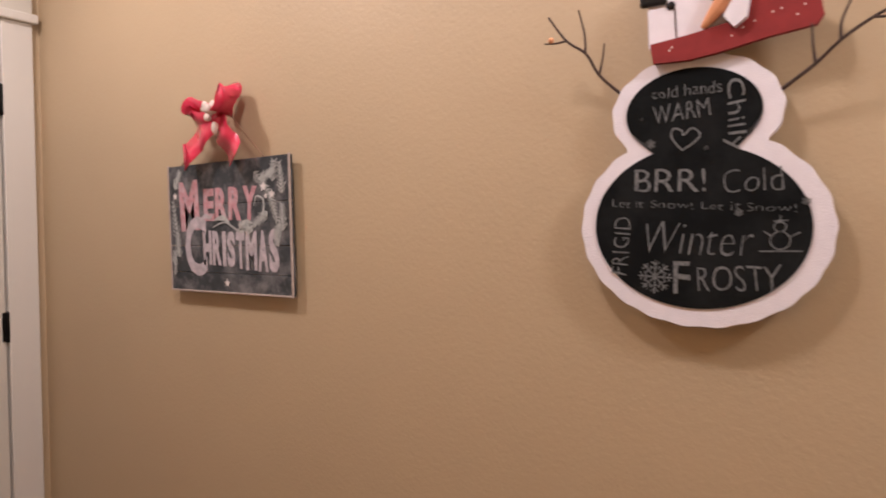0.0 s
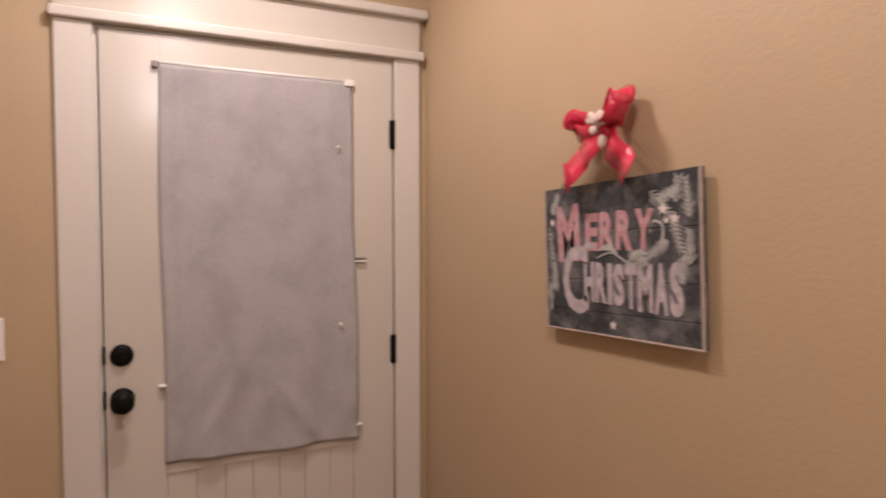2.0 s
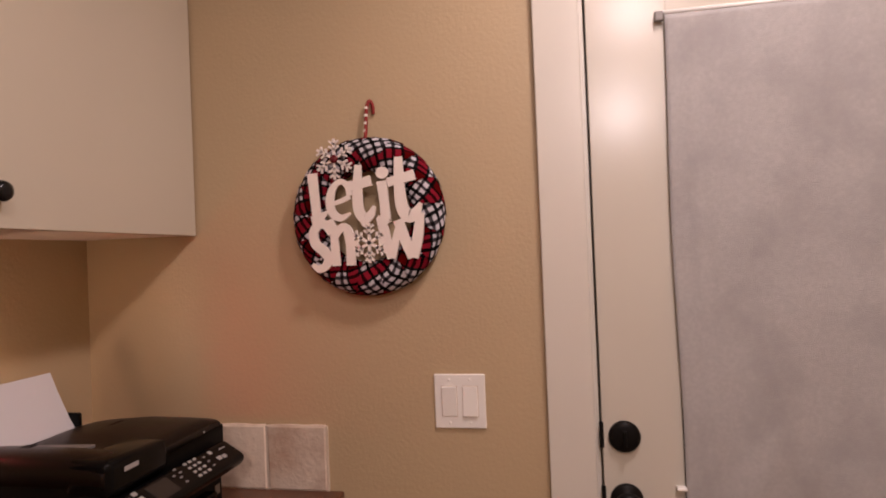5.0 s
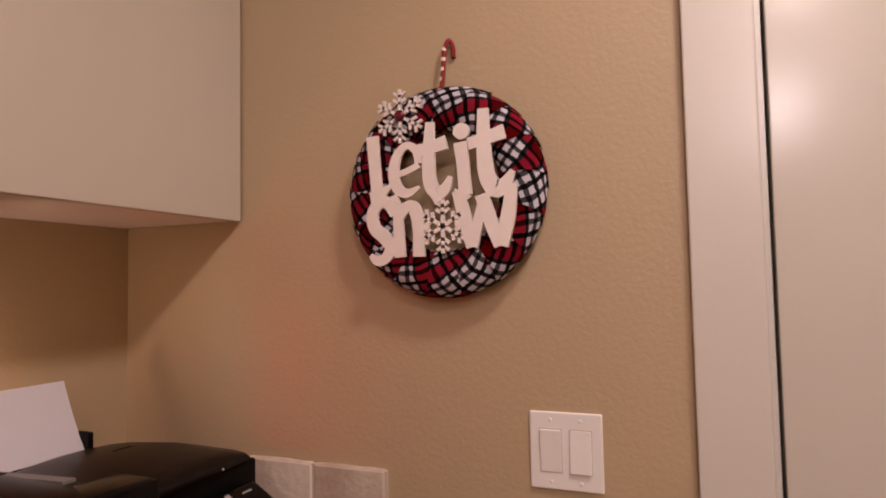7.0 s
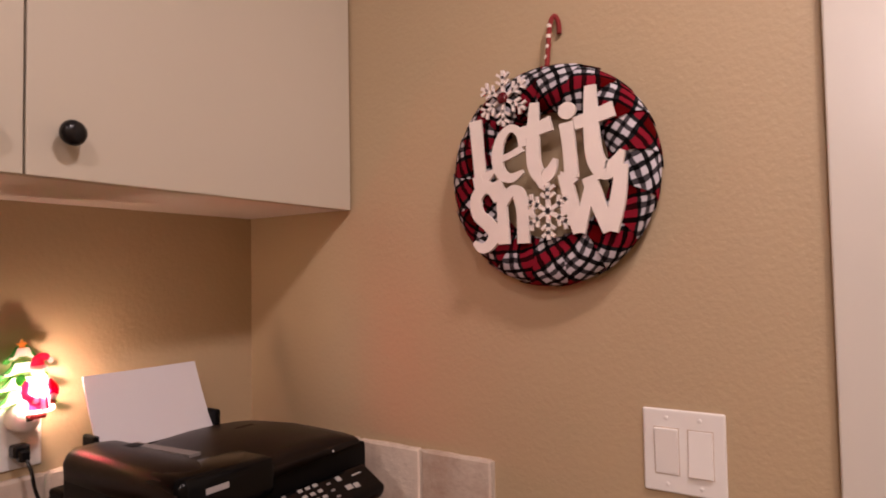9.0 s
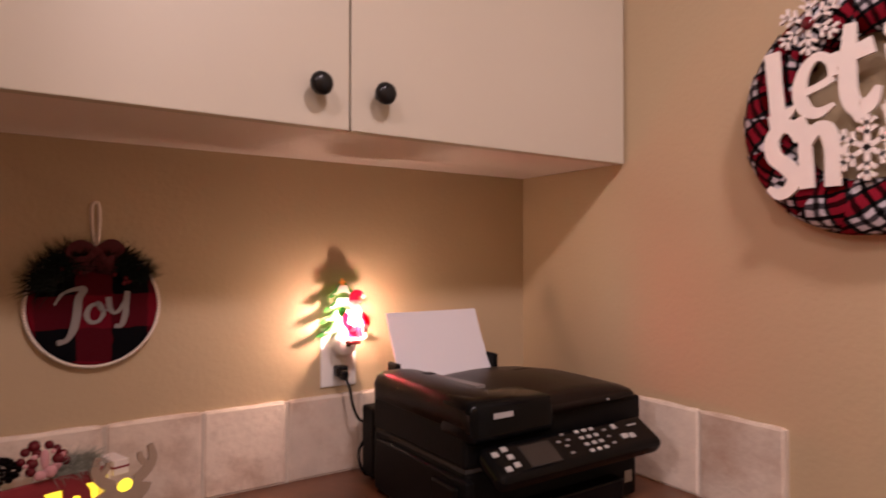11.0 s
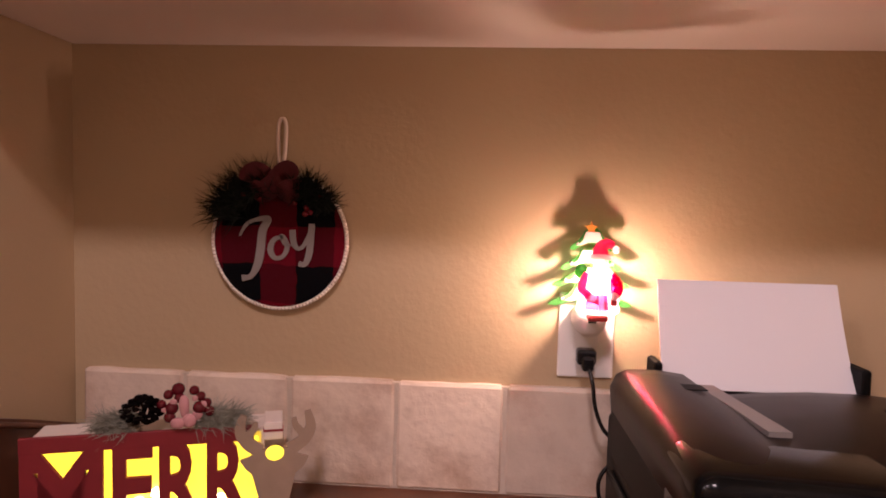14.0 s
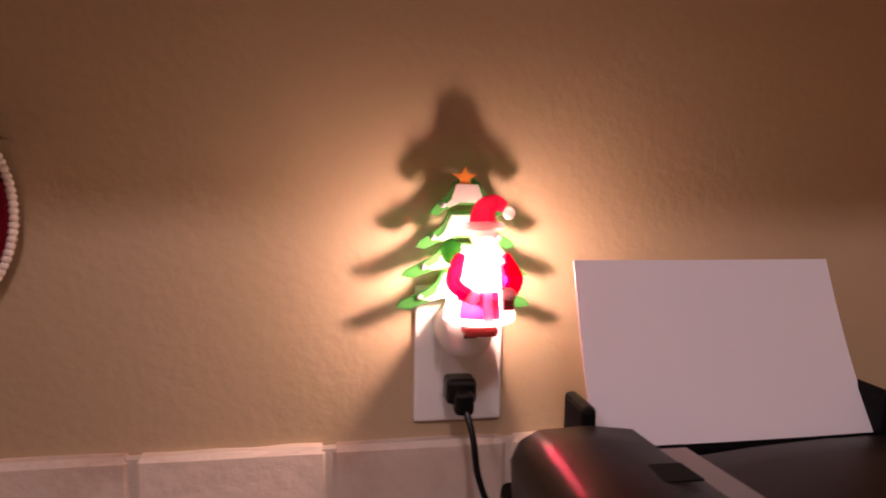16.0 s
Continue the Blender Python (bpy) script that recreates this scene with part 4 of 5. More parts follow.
    for pts in ([(-0.162, 0.255, 0.020), (-0.156, 0.280, 0.024), (-0.153, 0.305, 0.026)], [(-0.182, 0.290, 0.034), (-0.184, 0.322, 0.036), (-0.194, 0.361, 0.040)], [(-0.212, 0.312, 0.044), (-0.233, 0.311, 0.042), (-0.252, 0.312, 0.044)]):
        part("twiglet", tube(pts, 0.0024, 0.0013, 6), TWIG, limb, smooth=True)
    part("berry", ball((-0.240, 0.316, 0.045), 0.005, None, 8), ORANGE, limb)
    limb = part("twig_arm", tube([(0.104, 0.206, 0.006), (0.112, 0.212, 0.010), (0.150, 0.239, 0.022), (0.179, 0.265, 0.034), (0.215, 0.288, 0.044), (0.262, 0.310, 0.05)], 0.0032, 0.0020, 7), TWIG, s, "bent brown twig", True)
    for pts in ([(0.150, 0.239, 0.022), (0.146, 0.267, 0.028), (0.144, 0.293, 0.030)], [(0.179, 0.265, 0.034), (0.179, 0.289, 0.036), (0.189, 0.318, 0.038)], [(0.215, 0.288, 0.044), (0.228, 0.286, 0.046), (0.250, 0.288, 0.048)]):
        part("twiglet", tube(pts, 0.0025, 0.0014, 6), TWIG, limb, smooth=True)


build_snowman_board()


def build_joy():
    j = thing("round_ornament", on_wall("S", -0.755, 1.2845), "round red and black checked ornament lettered Joy", "ornament")
    part("disc", lathe([(0.0915, 0.004), (0.0915, 0.012), (0.090, 0.0135)], 64), BUFFALO, j, "buffalo check cloth face")
    bm = bmesh.new()
    n = 116
    for k in range(n):
        a = 2 * math.pi * k / n
        ball((0.0938 * math.cos(a), 0.0938 * math.sin(a), 0.010), 0.0034, bm, 8)
    tagged(part("bead_rim", bm, PEARL, j, "rim of small white beads", True), kind="stuff")
    z0, z1 = 0.0142, 0.0162
    bm = stroke([(-0.064, 0.010), (-0.054, 0.028), (-0.040, 0.036), (-0.020, 0.038), (-0.028, 0.020), (-0.031, -0.010), (-0.036, -0.036), (-0.046, -0.054), (-0.060, -0.058)], [0.003, 0.005, 0.006, 0.010, 0.012, 0.013, 0.012, 0.008, 0.010], z0, z1)
    stroke([(0.004, 0.010), (-0.010, 0.006), (-0.016, -0.010), (-0.010, -0.023), (0.002, -0.022), (0.010, -0.008), (0.006, 0.008), (0.000, 0.012), (0.006, -0.002), (0.022, -0.002)], [0.006, 0.007, 0.009, 0.007, 0.006, 0.007, 0.006, 0.004, 0.003, 0.003], z0, z1, bm)
    stroke([(0.018, 0.022), (0.020, 0.002), (0.027, -0.008), (0.036, -0.002), (0.046, 0.020)], [0.009, 0.009, 0.006, 0.006, 0.005], z0, z1, bm)
    stroke([(0.048, 0.032), (0.046, 0.004), (0.044, -0.016), (0.038, -0.032), (0.028, -0.032)], [0.009, 0.010, 0.010, 0.008, 0.008], z0, z1 - 0.0003, bm)
    bmesh.ops.scale(bm, vec=(0.90, 0.86, 1), verts=bm.verts)
    bmesh.ops.translate(bm, vec=(0.003, -0.003, 0), verts=bm.verts)
    part("lettering", bm, GREYPL, j, "grey script word Joy")
    part("loop", tube([(0.000, 0.094, 0.010), (-0.004, 0.13, 0.008), (-0.004, 0.160, 0.006), (0.002, 0.167, 0.006), (0.006, 0.158, 0.006), (0.006, 0.13, 0.008), (0.003, 0.094, 0.010)], 0.0028, sides=7), PETAL, j, "pale twisted cord", True)
    rnd = random.Random(2)
    bm = bmesh.new()
    for k in range(9):
        a = math.radians(68 - 9.0 * k if k < 4 else 105 + 11 * (k - 4))
        aim = (math.cos(a) * 0.9, math.sin(a) * 0.4 + (0.25 if k < 4 else 0.1), 0.35)
        needles(150, rnd, (0.078 * math.cos(a), 0.078 * math.sin(a), 0.018), (0.016, 0.012, 0.012), 0.044 if k > 3 else 0.034, 0.5, bm, 0.0018, aim)
    tagged(part("greenery", bm, NEEDLE, j, "dark green fir tufts"), kind="stuff")
    part("bow", ribbon([(0, 0.078, 0.030), (-0.022, 0.092, 0.036), (-0.034, 0.080, 0.036), (-0.018, 0.066, 0.032), (0, 0.078, 0.030)], 0.034, side=(0, 0.8, 0.6)), MAROON, j, "small dark red bow", True)
    part("bow", ribbon([(0, 0.078, 0.030), (0.020, 0.094, 0.036), (0.030, 0.084, 0.036), (0.016, 0.066, 0.032), (0, 0.078, 0.030)], 0.034, side=(0, 0.8, 0.6)), MAROON, j, smooth=True)
    for x, y in ((-0.045, 0.062), (-0.022, 0.056), (0.026, 0.052), (0.042, 0.046), (0.047, 0.040), (0.040, 0.038), (0.060, 0.062)):
        part("berry", ball((x, y, 0.028), 0.0042, None, 8), BERRY, j, smooth=True)


build_joy()

# ---- outlet and night light ----
out = thing("wall_outlet", on_wall("S", -1.178, 1.168), "white outlet plate with a black plug in it", "outlet")
part("plate", box(-0.0375, 0.0375, -0.058, 0.058, 0, 0.005, 0.0025, 3), SWITCH, out)
part("socket", box(-0.0165, 0.0165, -0.034, 0.034, 0.0045, 0.0068, 0.001), SWITCH, out)
plug = thing("power_cord", on_wall("S", -1.176, 1.142, 0.007), "black plug and cord going down behind the printer", "cord")
bm = box(-0.012, 0.013, -0.010, 0.011, 0, 0.022, 0.004, 2)
box(-0.007, 0.009, -0.016, 0.004, 0.014, 0.032, 0.004, 2, bm=bm)
part("plug", bm, BLACK, plug, smooth=False)
part("cord", tube([(0.002, -0.010, 0.028), (0.006, -0.030, 0.040), (0.010, -0.060, 0.044), (0.022, -0.088, 0.046), (0.045, -0.104, 0.046), (0.07, -0.12, 0.04)], 0.0028, sides=8), BLACK, plug, smooth=True)
part("cord", tube([(0.055, -0.135, 0.050), (0.030, -0.128, 0.056), (0.014, -0.150, 0.062), (0.022, -0.185, 0.066), (0.048, -0.196, 0.062)], 0.0028, sides=8), BLACK, plug, smooth=True)


def build_night_light():
    n = thing("night_light", on_wall("S", -1.172, 1.205, 0.007), "lit plug-in night light with a green tree and red figure", "night light")
    part("base", lathe([(0.012, 0), (0.021, 0.006), (0.022, 0.030), (0.019, 0.040), (0.012, 0.044)], 24, pose(0.004, -0.010, 0.0)), SWITCH, n, "white plastic plug base", True)
    part("slot", box(0.000, 0.010, -0.012, -0.007, 0.0435, 0.0455, 0.0005), SHADOWLINE, n)
    part("bulb", lathe([(0.0012, -0.007), (0.0026, -0.004), (0.0031, 0.001), (0.0025, 0.006), (0.0008, 0.009)], 12, pose(0.010, 0.034, 0.047, -90)), BULB, n, "bright warm bulb", True)
    # tiered tree behind the bulb: hooked green tips and a milky middle
    for k, (w, y0, y1) in enumerate(((0.055, 0.006, 0.036), (0.051, 0.031, 0.058), (0.040, 0.054, 0.082), (0.029, 0.080, 0.106))):
        h = y1 - y0
        half = [(w * 0.30, y0 + 0.008), (w * 0.58, y0 + 0.004), (w * 0.82, y0 - 0.001), (w, y0 + 0.001), (w * 0.92, y0 + 0.006), (w * 0.74, y0 + 0.010), (w * 0.56, y0 + 0.0145), (w * 0.43, y0 + 0.020), (w * 0.34, y1)]
        pts = [(0.006 - x, y) for x, y in half[::-1]] + [(0.006 + x, y) for x, y in half]
        t = part("tree_tier", slab(pts, 0.0120 + 0.0004 * k, 0.0160 + 0.0004 * k), GREENPL, n, "green translucent plastic branch tier")
        # milky layer: snow, and the bulb's blown-out glare put into its white colour
        inner = [(w * 0.20, y0 + 0.010), (w * 0.48, y0 + 0.006), (w * 0.62, y0 + 0.007), (w * 0.44, y0 + 0.012), (w * 0.30, y1 - 0.002)]
        part("snow", slab([(0.006 - x, y) for x, y in inner[::-1]] + [(0.006 + x, y) for x, y in inner], 0.0164 + 0.0004 * k, 0.0178 + 0.0004 * k), CLEARPL, t, "milky white snow and painted glare on the branch")
        for side in (-1, 1):
            part("bauble", ball((0.006 + side * w * 0.66, y0 + h * 0.30, 0.0168 + 0.0004 * k), 0.0026, None, 8), SILVER, t)
    part("tree_top", stroke([(0.006, 0.102), (0.005, 0.112)], [0.020, 0.009], 0.0136, 0.0172), GREENPL, n)
    part("tree_star", star(0.0095, 0.0150, 0.0180, (0.004, 0.109)), GOLD, n, "amber plastic star")
    # one plain moulded figure in front of the bulb, open at the back
    fig = lathe([(0.0215, 0.0), (0.0240, 0.002), (0.0240, 0.006), (0.0228, 0.012), (0.0222, 0.018), (0.0212, 0.025), (0.0203, 0.032), (0.0195, 0.038), (0.0185, 0.044), (0.0165, 0.050), (0.012, 0.056)], 48)
    for f in fig.faces:
        c = f.calc_center_median()
        turn = math.degrees(math.atan2(0.008 - c.y, c.x + 0.006))
        coat = (27 < turn < 56 and 0.018 < c.z < 0.046) or (65 < turn < 115 and c.z < 0.022)
        f.material_index = 1 if c.z < 0.006 else 4 if coat else 5 if turn < 75 and c.z > 0.029 else 3
    bmesh.ops.delete(fig, geom=[f for f in fig.faces if f.calc_center_median().y > 0.011 or len(f.verts) > 6], context="FACES")
    bmesh.ops.transform(fig, matrix=pose(0.009, 0.004, 0.055, -90, 0, 0) @ Matrix.Diagonal((1.1, 1, 1, 1)), verts=fig.verts)

    def piece(bm, index):
        for f in bm.faces:
            f.material_index = index
        merge(fig, bm)
    piece(tube([(-0.006, 0.052, 0.060), (-0.014, 0.036, 0.070), (-0.004, 0.027, 0.078)], 0.0058, 0.0050, 10), 0)
    piece(tube([(0.024, 0.052, 0.060), (0.032, 0.038, 0.068), (0.026, 0.029, 0.077)], 0.0058, 0.0050, 10), 4)
    piece(ball((-0.002, 0.026, 0.079), 0.0055, None, 10), 1)
    piece(ball((0.025, 0.028, 0.078), 0.0052, None, 10), 1)
    piece(ball((0.009, 0.056, 0.068), 0.0110, None, 14, (1, 1.25, 0.75)), 1)
    piece(ball((0.009, 0.069, 0.061), 0.0100, None, 14), 1)
    piece(tube([(0.009, 0.074, 0.060), (0.010, 0.086, 0.059), (0.018, 0.091, 0.059), (0.025, 0.088, 0.060)], 0.0105, 0.0040, 14), 0)
    piece(tube([(-0.003, 0.0745, 0.062), (0.009, 0.0755, 0.072), (0.021, 0.0745, 0.062)], 0.0032, 0.0032, 8), 1)
    piece(ball((0.028, 0.084, 0.060), 0.0048, None, 10), 1)
    piece(tube([(0.009, 0.048, 0.0745), (0.009, 0.028, 0.0785), (0.010, 0.006, 0.0805)], 0.0030, 0.0034, 8), 1)
    piece(ball((-0.013, 0.056, 0.056), 0.0080, None, 12, (1, 1.2, 0.8)), 2)
    part("figure", fig, [REDPL, CLEARPL, GREENPL, PINKPL, RUBY, GLASSY], n, "plain red and white translucent moulded figure", True)
    part("lantern", box(0.021, 0.029, 0.016, 0.032, 0.070, 0.078, 0.001), SCARF, n, "tiny dark red lantern")
    part("boots", box(-0.004, 0.021, -0.006, 0.002, 0.048, 0.068, 0.003), SCARF, n, "dark base strip")


build_night_light()


# ---- printer ----
def build_printer():
    x0, x1, yb, yf, z = -1.570, -1.187, -0.640, -0.352, COUNTER
    p = thing("printer", pose((x0 + x1) / 2, (yb + yf) / 2, z), "black all-in-one inkjet printer on the wooden counter", "printer")
    bm = box(x0 + 0.004, x1 - 0.004, yb, yf, z + 0.002, z + 0.112, 0.010, 3)
    wpart("body", bm, PLASTIC, p)
    wpart("side_panel", box(x1 - 0.012, x1 + 0.004, yb + 0.02, yf + 0.012, z + 0.010, z + 0.100, 0.004, 2), PLASTIC, p)
    wpart("side_pocket", box(x1 - 0.002, x1 + 0.012, yf - 0.070, yf - 0.004, z + 0.020, z + 0.090, 0.005, 2), GLOSS, p)
    wpart("scanner_deck", box(x0, x1, yb + 0.01, yf + 0.004, z + 0.114, z + 0.178, 0.006, 3), PLASTIC, p)
    wpart("seam", box(x0 + 0.006, x1 - 0.003, yb + 0.014, yf + 0.0005, z + 0.108, z + 0.118), SHADOWLINE, p)
    # feeder lid: a long profile carried front to back
    prof = [(-1.186, 1.112), (-1.184, 1.142), (-1.189, 1.155), (-1.200, 1.1610), (-1.232, 1.162), (-1.262, 1.158), (-1.285, 1.146), (-1.310, 1.146), (-1.350, 1.152), (-1.400, 1.156), (-1.450, 1.156), (-1.500, 1.151), (-1.535, 1.143), (-1.541, 1.138), (-1.534, 1.133), (-1.480, 1.128), (-1.400, 1.120)]
    own = bmesh.new()
    rows = []
    steps = [(-0.622, 0.86), (-0.616, 0.97), (-0.59, 1.0), (-0.50, 0.99), (-0.42, 0.96), (-0.365, 0.90), (-0.345, 0.80), (-0.338, 0.62)]
    for y, s in steps:
        rows.append([own.verts.new((px, y, 1.115 + (pz - 1.115) * s * (1 - (0.32 * max(0, -0.50 - y) / 0.12 if px < -1.27 else 0)) if pz > 1.115 else pz)) for px, pz in prof])
    for a, b in zip(rows, rows[1:]):
        for i in range(len(prof)):
            k = (i + 1) % len(prof)
            own.faces.new((a[i], a[k], b[k], b[i]))
    own.faces.new(rows[0]), own.faces.new(rows[-1][::-1])
    bmesh.ops.recalc_face_normals(own, faces=own.faces)
    lid = wpart("feeder_lid", own, LIDPL, p, "black document feeder lid", True)
    part("paper_guide", slab([(-1.272, -0.600), (-1.290, -0.600), (-1.306, -0.455), (-1.286, -0.455)], 1.1445, 1.1500), GREYPL, lid, "grey sliding paper guide")
    part("label", slab([(-1.238, -0.560), (-1.262, -0.560), (-1.264, -0.540), (-1.240, -0.540)], 1.1595, 1.1605), PLASTIC, lid)
    part("label", slab([(-1.420, -0.520), (-1.455, -0.520), (-1.455, -0.490), (-1.420, -0.490)], 1.1525, 1.1545), PLASTIC, lid)
    part("stop_flap", box(-1.345, -1.300, -0.395, -0.335, 1.142, 1.150, 0.003), GLOSS, lid, "clear dark paper stop")
    front = box(-1.352, -1.1855, -0.420, -0.331, 1.092, 1.1575, 0.016, 5)
    for v in front.verts:
        v.co.z -= 0.10 * max(0.0, -1.285 - v.co.x) * (v.co.z > 1.12)
    part("front_cover", front, GLOSS, lid, "glossy rounded front cover", True)
    part("badge", box(-1.262, -1.226, -0.3314, -0.3300, 1.130, 1.138), SILVER, lid, "plain silver bar in place of a brand")
    # tilted control panel
    q = Matrix(((-1, 0, 0, -1.376), (0, -0.853, 0.521, -0.308), (0, 0.521, 0.853, 1.077), (0, 0, 0, 1)))
    bm = box(-0.174, 0.172, -0.034, 0.034, -0.030, 0.0, 0.012, 4)
    for v in bm.verts:
        v.co = q @ v.co
    panel = wpart("control_panel", bm, GLOSS, p, "tilted glossy black control panel")

    def key(name, x, y, w, h, material, label="", up=0.0016):
        b = box(x - w / 2, x + w / 2, y - h / 2, y + h / 2, -0.001, up, 0.0008, 1)
        for v in b.verts:
            v.co = q @ v.co
        part(name, b, material, panel, label)
    key("screen", -0.082, -0.002, 0.060, 0.040, SCREEN, "small dark display", 0.0008)
    for x, y in ((-0.158, 0.012), (-0.138, 0.018), (-0.136, 0.003), (-0.152, -0.016), (-0.134, -0.012)):
        key("key", x, y, 0.011, 0.009, KEYCAPS, "pale function key")
    for i in range(3):
        for k in range(4):
            key("key", 0.012 + i * 0.016, 0.021 - k * 0.013, 0.009, 0.006, KEYCAPS)
    for x, y in ((-0.036, 0.010), (-0.026, 0.000), (-0.016, 0.010), (-0.026, -0.014), (-0.020, 0.022), (0.068, 0.014), (0.066, 0.0), (0.066, -0.014)):
        key("key", x, y, 0.008, 0.004, GREYPL)
    for x, y, w in ((0.092, 0.016, 0.010), (0.098, -0.006, 0.014), (0.114, -0.008, 0.012), (0.132, 0.012, 0.022)):
        key("key", x, y, w, 0.010 if w < 0.02 else 0.003, KEYCAPS)
    wpart("output_tray", box(-1.50, -1.25, -0.355, -0.325, z + 0.004, z + 0.052, 0.004, 2), GLOSS, p)
    wpart("sticker", box(-1.548, -1.530, -0.3505, -0.3495, z + 0.030, z + 0.050), KEYCAPS, p, "small pale sticker")
    wpart("lamp_dot", ball((-1.47, -0.3335, 1.128), 0.0022, None, 8), KEYCAPS, p)
    # rear paper feed
    sup = box(-1.480, -1.243, -0.690, -0.640, 1.080, 1.134, 0.005, 2)
    wpart("paper_support", sup, PLASTIC, p, "black rear paper support")
    for x in (-1.240, -1.470):
        wpart("edge_guide", box(x - 0.005, x + 0.005, -0.668, -0.630, 1.125, 1.166, 0.004, 2), PLASTIC, p, "black paper edge guide")
    wpart("back_unit", box(-1.48, -1.20, -0.705, -0.655, z + 0.01, z + 0.14, 0.006, 2), PLASTIC, p)


build_printer()

own = bmesh.new()
nu, nv = 6, 8
grid = [[own.verts.new((-1.249 - 0.216 * i / nu - 0.005 * j / nv, -0.642 - 0.064 * j / nv - 0.003 * math.sin(3.1 * j / nv) + 0.002 * math.sin(3.1 * i / nu), 1.133 + 0.120 * j / nv)) for i in range(nu + 1)] for j in range(nv + 1)]
for j in range(nv):
    for i in range(nu):
        own.faces.new((grid[j][i], grid[j][i + 1], grid[j + 1][i + 1], grid[j + 1][i]))
sheet = tagged(link("paper", own, PAPER), "thin stack of white paper standing in the printer feed", "paper")
so = sheet.modifiers.new("thickness", "SOLIDIFY")
so.thickness, so.offset = 0.003, 0


# ---- lit table sign ----
def build_lit_sign():
    u = Vector((-0.948, -0.317, 0.0)).normalized()
    n = Vector((0, 0, 1))
    o = u.cross(n)
    m = Matrix(((u.x, n.x, o.x, -0.516), (u.y, n.y, o.y, -0.572), (u.z, n.z, o.z, COUNTER), (0, 0, 0, 1)))
    s = thing("lit_sign", m, "lit red wooden table sign with cut-out letters", "sign")
    H = 0.119
    bm = box(0.0, 0.256, H - 0.019, H, 0.0, 0.006, 0.001)
    box(0.0, 0.256, 0.0, 0.010, 0.0, 0.006, 0.001, bm=bm)
    part("front_frame", bm, SIGNRED, s, "red painted front board")
    for ch, x, w in (("M", 0.044, 0.086), ("E", 0.119, 0.044), ("R", 0.172, 0.049), ("R", 0.226, 0.050)):
        part("letter", lettering(ch, 0.1, 0.0058, pose(x, 0.054, 0.0001), bold=0.0025, fit=(w, 0.106)), SIGNRED, s, "red cut-out letter")
    bm = box(0.010, 0.268, H - 0.010, H - 0.004, -0.046, -0.003)
    box(0.010, 0.268, 0.001, 0.006, -0.046, -0.003, bm=bm)
    box(0.010, 0.014, 0.006, H - 0.010, -0.046, -0.003, bm=bm)
    box(0.264, 0.268, 0.006, H - 0.010, -0.046, -0.003, bm=bm)
    box(0.010, 0.268, 0.001, H - 0.004, -0.050, -0.046, bm=bm)
    part("light_box", bm, CUTWHITE, s, "white light box")
    part("glow_panel", box(0.0145, 0.2600, 0.0065, H - 0.026, -0.030, -0.026), YELLOW, s, "yellow lit panel")
    for x, y in ((0.140, 0.032), (0.120, 0.022), (0.215, 0.018), (0.168, 0.014)):
        part("bulb", ball((x, y, -0.022), 0.0065, None, 10), HOT, s, "small bright bulb", True)
    # deer head with antlers
    head = [(0.268, 0.0), (0.262, 0.030), (0.254, 0.060), (0.246, 0.068), (0.240, 0.078), (0.252, 0.082), (0.262, 0.090), (0.298, 0.090), (0.310, 0.082), (0.322, 0.078), (0.316, 0.066), (0.306, 0.058), (0.300, 0.030), (0.294, 0.0)]
    bm = slab(head, 0.008, 0.013)
    stroke([(0.264, 0.088), (0.248, 0.100), (0.240, 0.116), (0.244, 0.134)], [0.016, 0.015, 0.013, 0.008], 0.008, 0.0128, bm)
    stroke([(0.246, 0.104), (0.256, 0.116), (0.258, 0.124)], [0.010, 0.008, 0.006], 0.008, 0.0126, bm)
    stroke([(0.298, 0.088), (0.316, 0.100), (0.324, 0.116), (0.320, 0.136)], [0.016, 0.015, 0.013, 0.008], 0.008, 0.0128, bm)
    stroke([(0.318, 0.104), (0.306, 0.118), (0.304, 0.128)], [0.010, 0.008, 0.006], 0.008, 0.0126, bm)
    deer = part("deer_head", bm, DEER, s, "tan cut-out wooden deer head")
    part("window", slab(ellipse(0.281, 0.086, 0.0110, 0.0095, 24), 0.0132, 0.0142), YELLOW, deer, "yellow lit opening")
    part("box_end", box(0.268, 0.290, 0.100, 0.122, -0.040, 0.006, 0.001), CUTWHITE, s, "white box corner with a red edge")
    part("box_edge", box(0.267, 0.291, 0.110, 0.113, -0.010, 0.0065), SIGNRED, s)
    part("deer_nose", ball((0.281, 0.012, 0.013), 0.006, None, 8, (1, 1, 0.4)), PINKFELT, deer)
    # sprig on top
    rnd = random.Random(8)
    for cx, aim in ((0.098, (-1, 0.15, 0.2)), (0.112, (-0.8, 0.5, 0.3)), (0.200, (1, 0.1, 0.2)), (0.215, (0.9, 0.5, 0.2)), (0.228, (1, -0.05, 0.3))):
        tagged(part("fir_tuft", needles(230, rnd, (cx, H + 0.009, -0.006), (0.016, 0.010, 0.012), 0.027, 0.6, None, 0.0015, aim), FROST, s, "frosted fir tuft"), kind="stuff")
    cone = bmesh.new()
    for k in range(60):
        a, h = k * 2.4, k / 60
        r = 0.022 * math.sin(math.pi * (0.15 + 0.8 * h))
        ball((0.128 + r * math.cos(a), H + 0.010 + 0.030 * h, -0.004 + r * math.sin(a)), 0.0048, cone, 6, (1, 0.6, 1))
    part("pine_cone", cone, CONE, s, "dark pine cone")
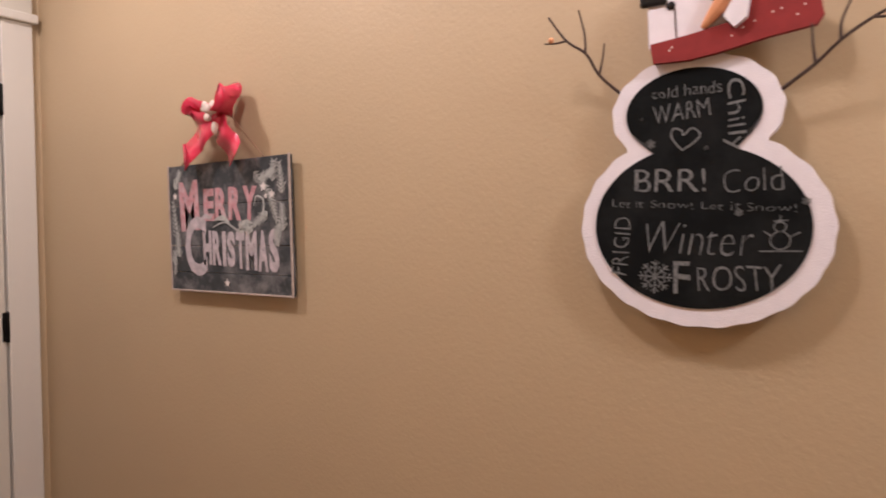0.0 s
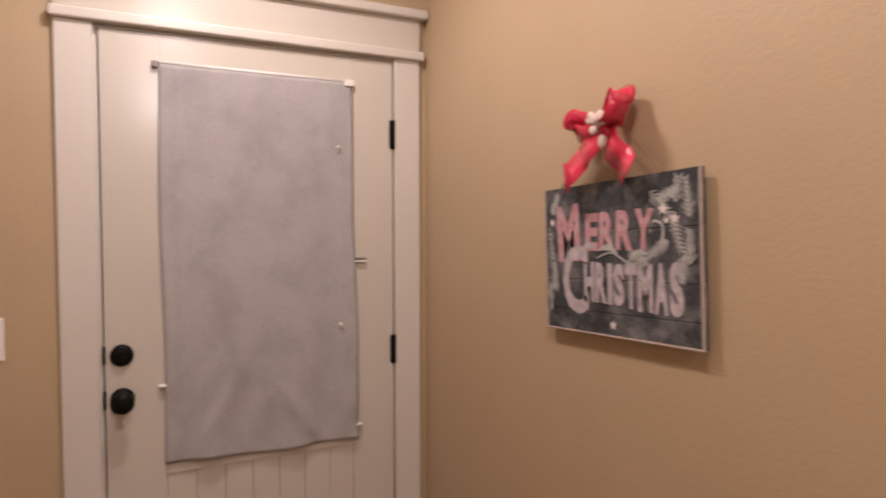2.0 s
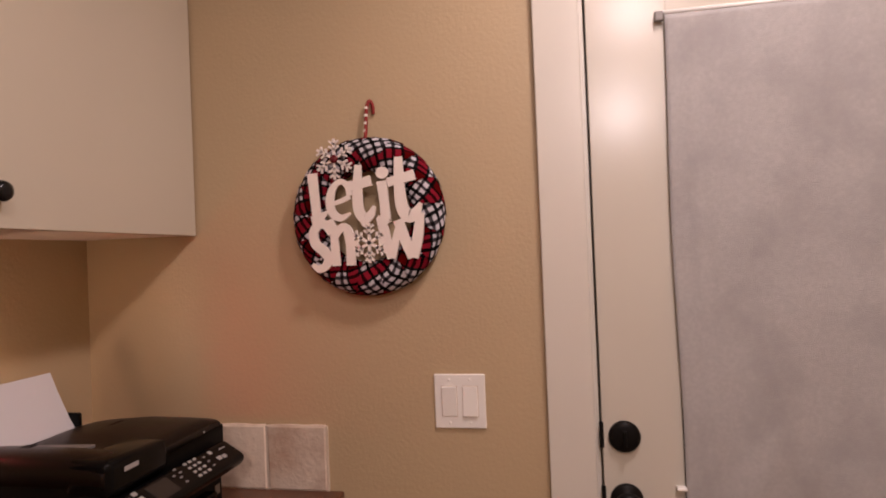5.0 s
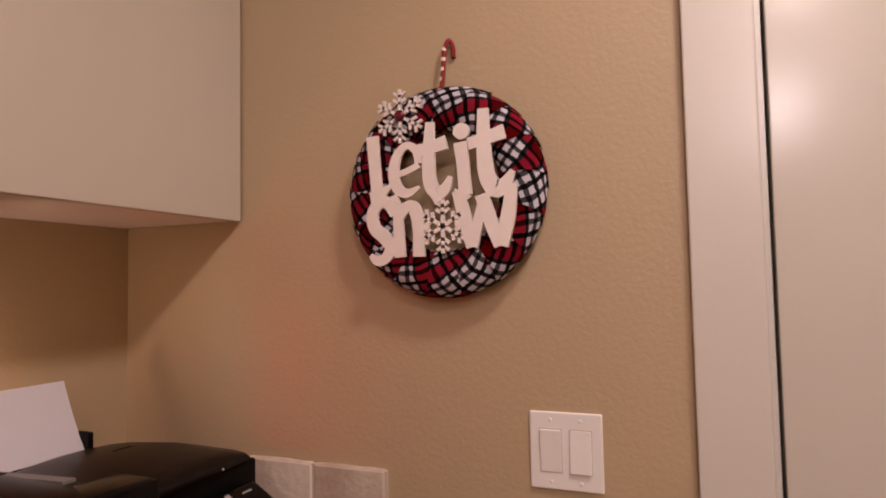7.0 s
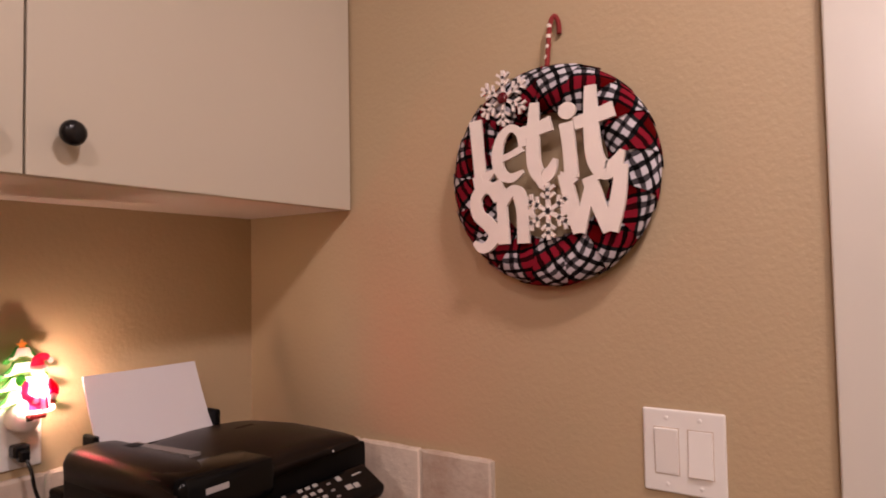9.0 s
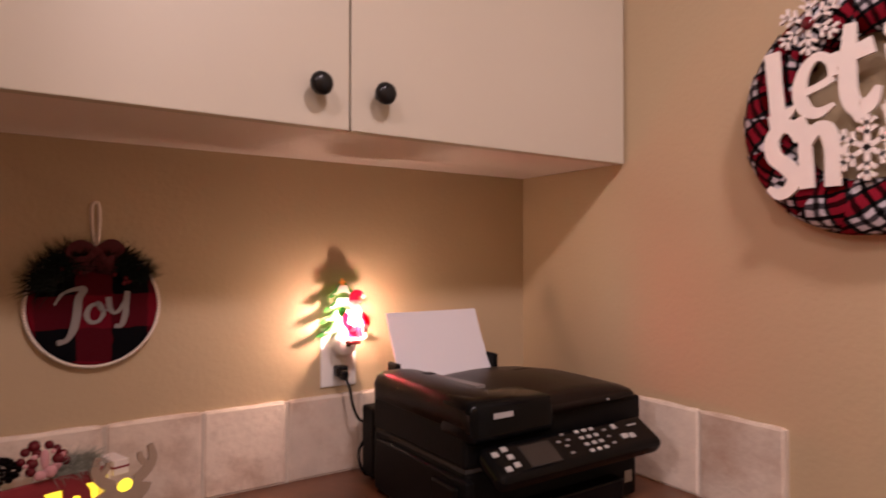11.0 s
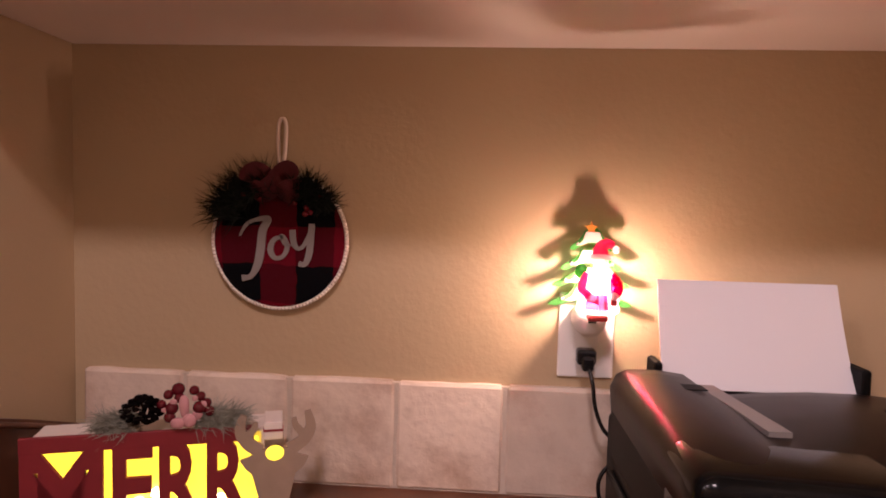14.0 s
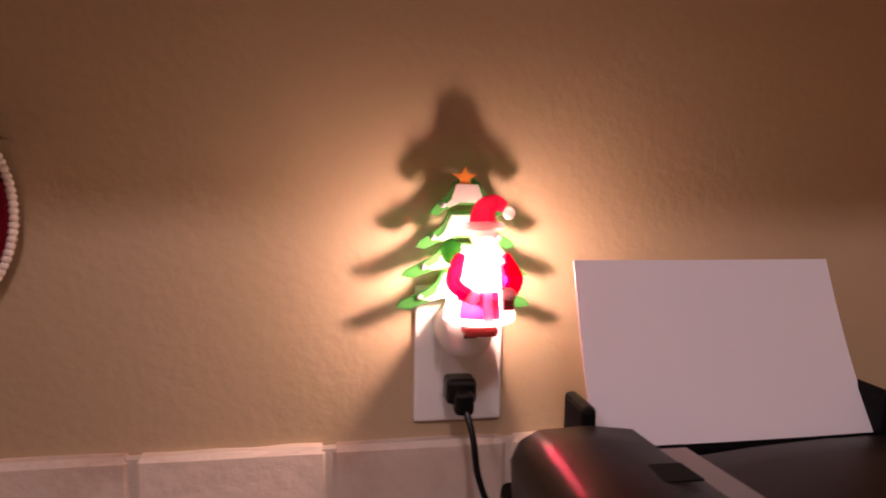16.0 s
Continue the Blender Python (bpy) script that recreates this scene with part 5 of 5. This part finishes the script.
    for x, y, z in ((0.150, 0.150, 0.002), (0.157, 0.160, -0.003), (0.162, 0.146, 0.006), (0.168, 0.166, -0.004), (0.170, 0.156, 0.000), (0.186, 0.164, -0.003), (0.194, 0.158, 0.002), (0.201, 0.150, 0.003), (0.204, 0.140, 0.004), (0.160, 0.136, 0.008), (0.193, 0.146, 0.008)):
        part("berry", ball((x, y, z), rnd.uniform(0.0055, 0.0080), None, 12), BERRY, s, "shiny dark red berry", True)
    for x, y, z, rx, ry in ((0.164, 0.154, 0.008, 0.0045, 0.0040), (0.198, 0.150, 0.010, 0.0040, 0.0048), (0.188, 0.157, 0.007, 0.0036, 0.0036), (0.154, 0.145, 0.009, 0.0035, 0.0030)):
        part("frost_patch", ball((x, y, z), 1.0, None, 8, (rx, ry, 0.0022)), PINKFELT, s)
    bm = ball((0.170, H + 0.011, 0.012), 1.0, None, 12, (0.0085, 0.0070, 0.0050))
    ball((0.182, H + 0.013, 0.013), 1.0, bm, 12, (0.0080, 0.0085, 0.0050))
    ball((0.176, H + 0.030, 0.010), 1.0, bm, 12, (0.0058, 0.0140, 0.0040))
    ball((0.191, H + 0.019, 0.010), 1.0, bm, 12, (0.0060, 0.0066, 0.0040))
    for v in bm.verts:
        v.co += noise.noise_vector(v.co * 160) * 0.0016
    part("flower", bm, PINKFELT, s, "pink felt flower", True)


build_lit_sign()

# wooden tray on edge in the corner
tray = thing("wooden_tray", pose(SIDE - 0.03, -0.63, COUNTER), "dark brown wooden tray standing against the wall", "tray")
own = bmesh.new()
side = [(-0.752, COUNTER + 0.001), (-0.752, 1.012), (-0.746, 1.017), (-0.62, 1.066), (-0.50, 1.108), (-0.49, 1.10), (-0.49, COUNTER + 0.001)]
for xa in (SIDE - 0.003, SIDE - 0.036):
    vs = [own.verts.new((xa, y, z)) for y, z in side]
    own.faces.new(vs)
    if xa == SIDE - 0.003:
        first = vs
for i in range(len(side)):
    k = (i + 1) % len(side)
    own.faces.new((first[i], first[k], vs[k], vs[i]))
bmesh.ops.recalc_face_normals(own, faces=own.faces)
wpart("panel", own, WOOD, tray)
wpart("rim", tube([(SIDE - 0.038, -0.748, 1.008), (SIDE - 0.038, -0.62, 1.058), (SIDE - 0.038, -0.495, 1.100)], 0.004), WOOD, tray, smooth=True)
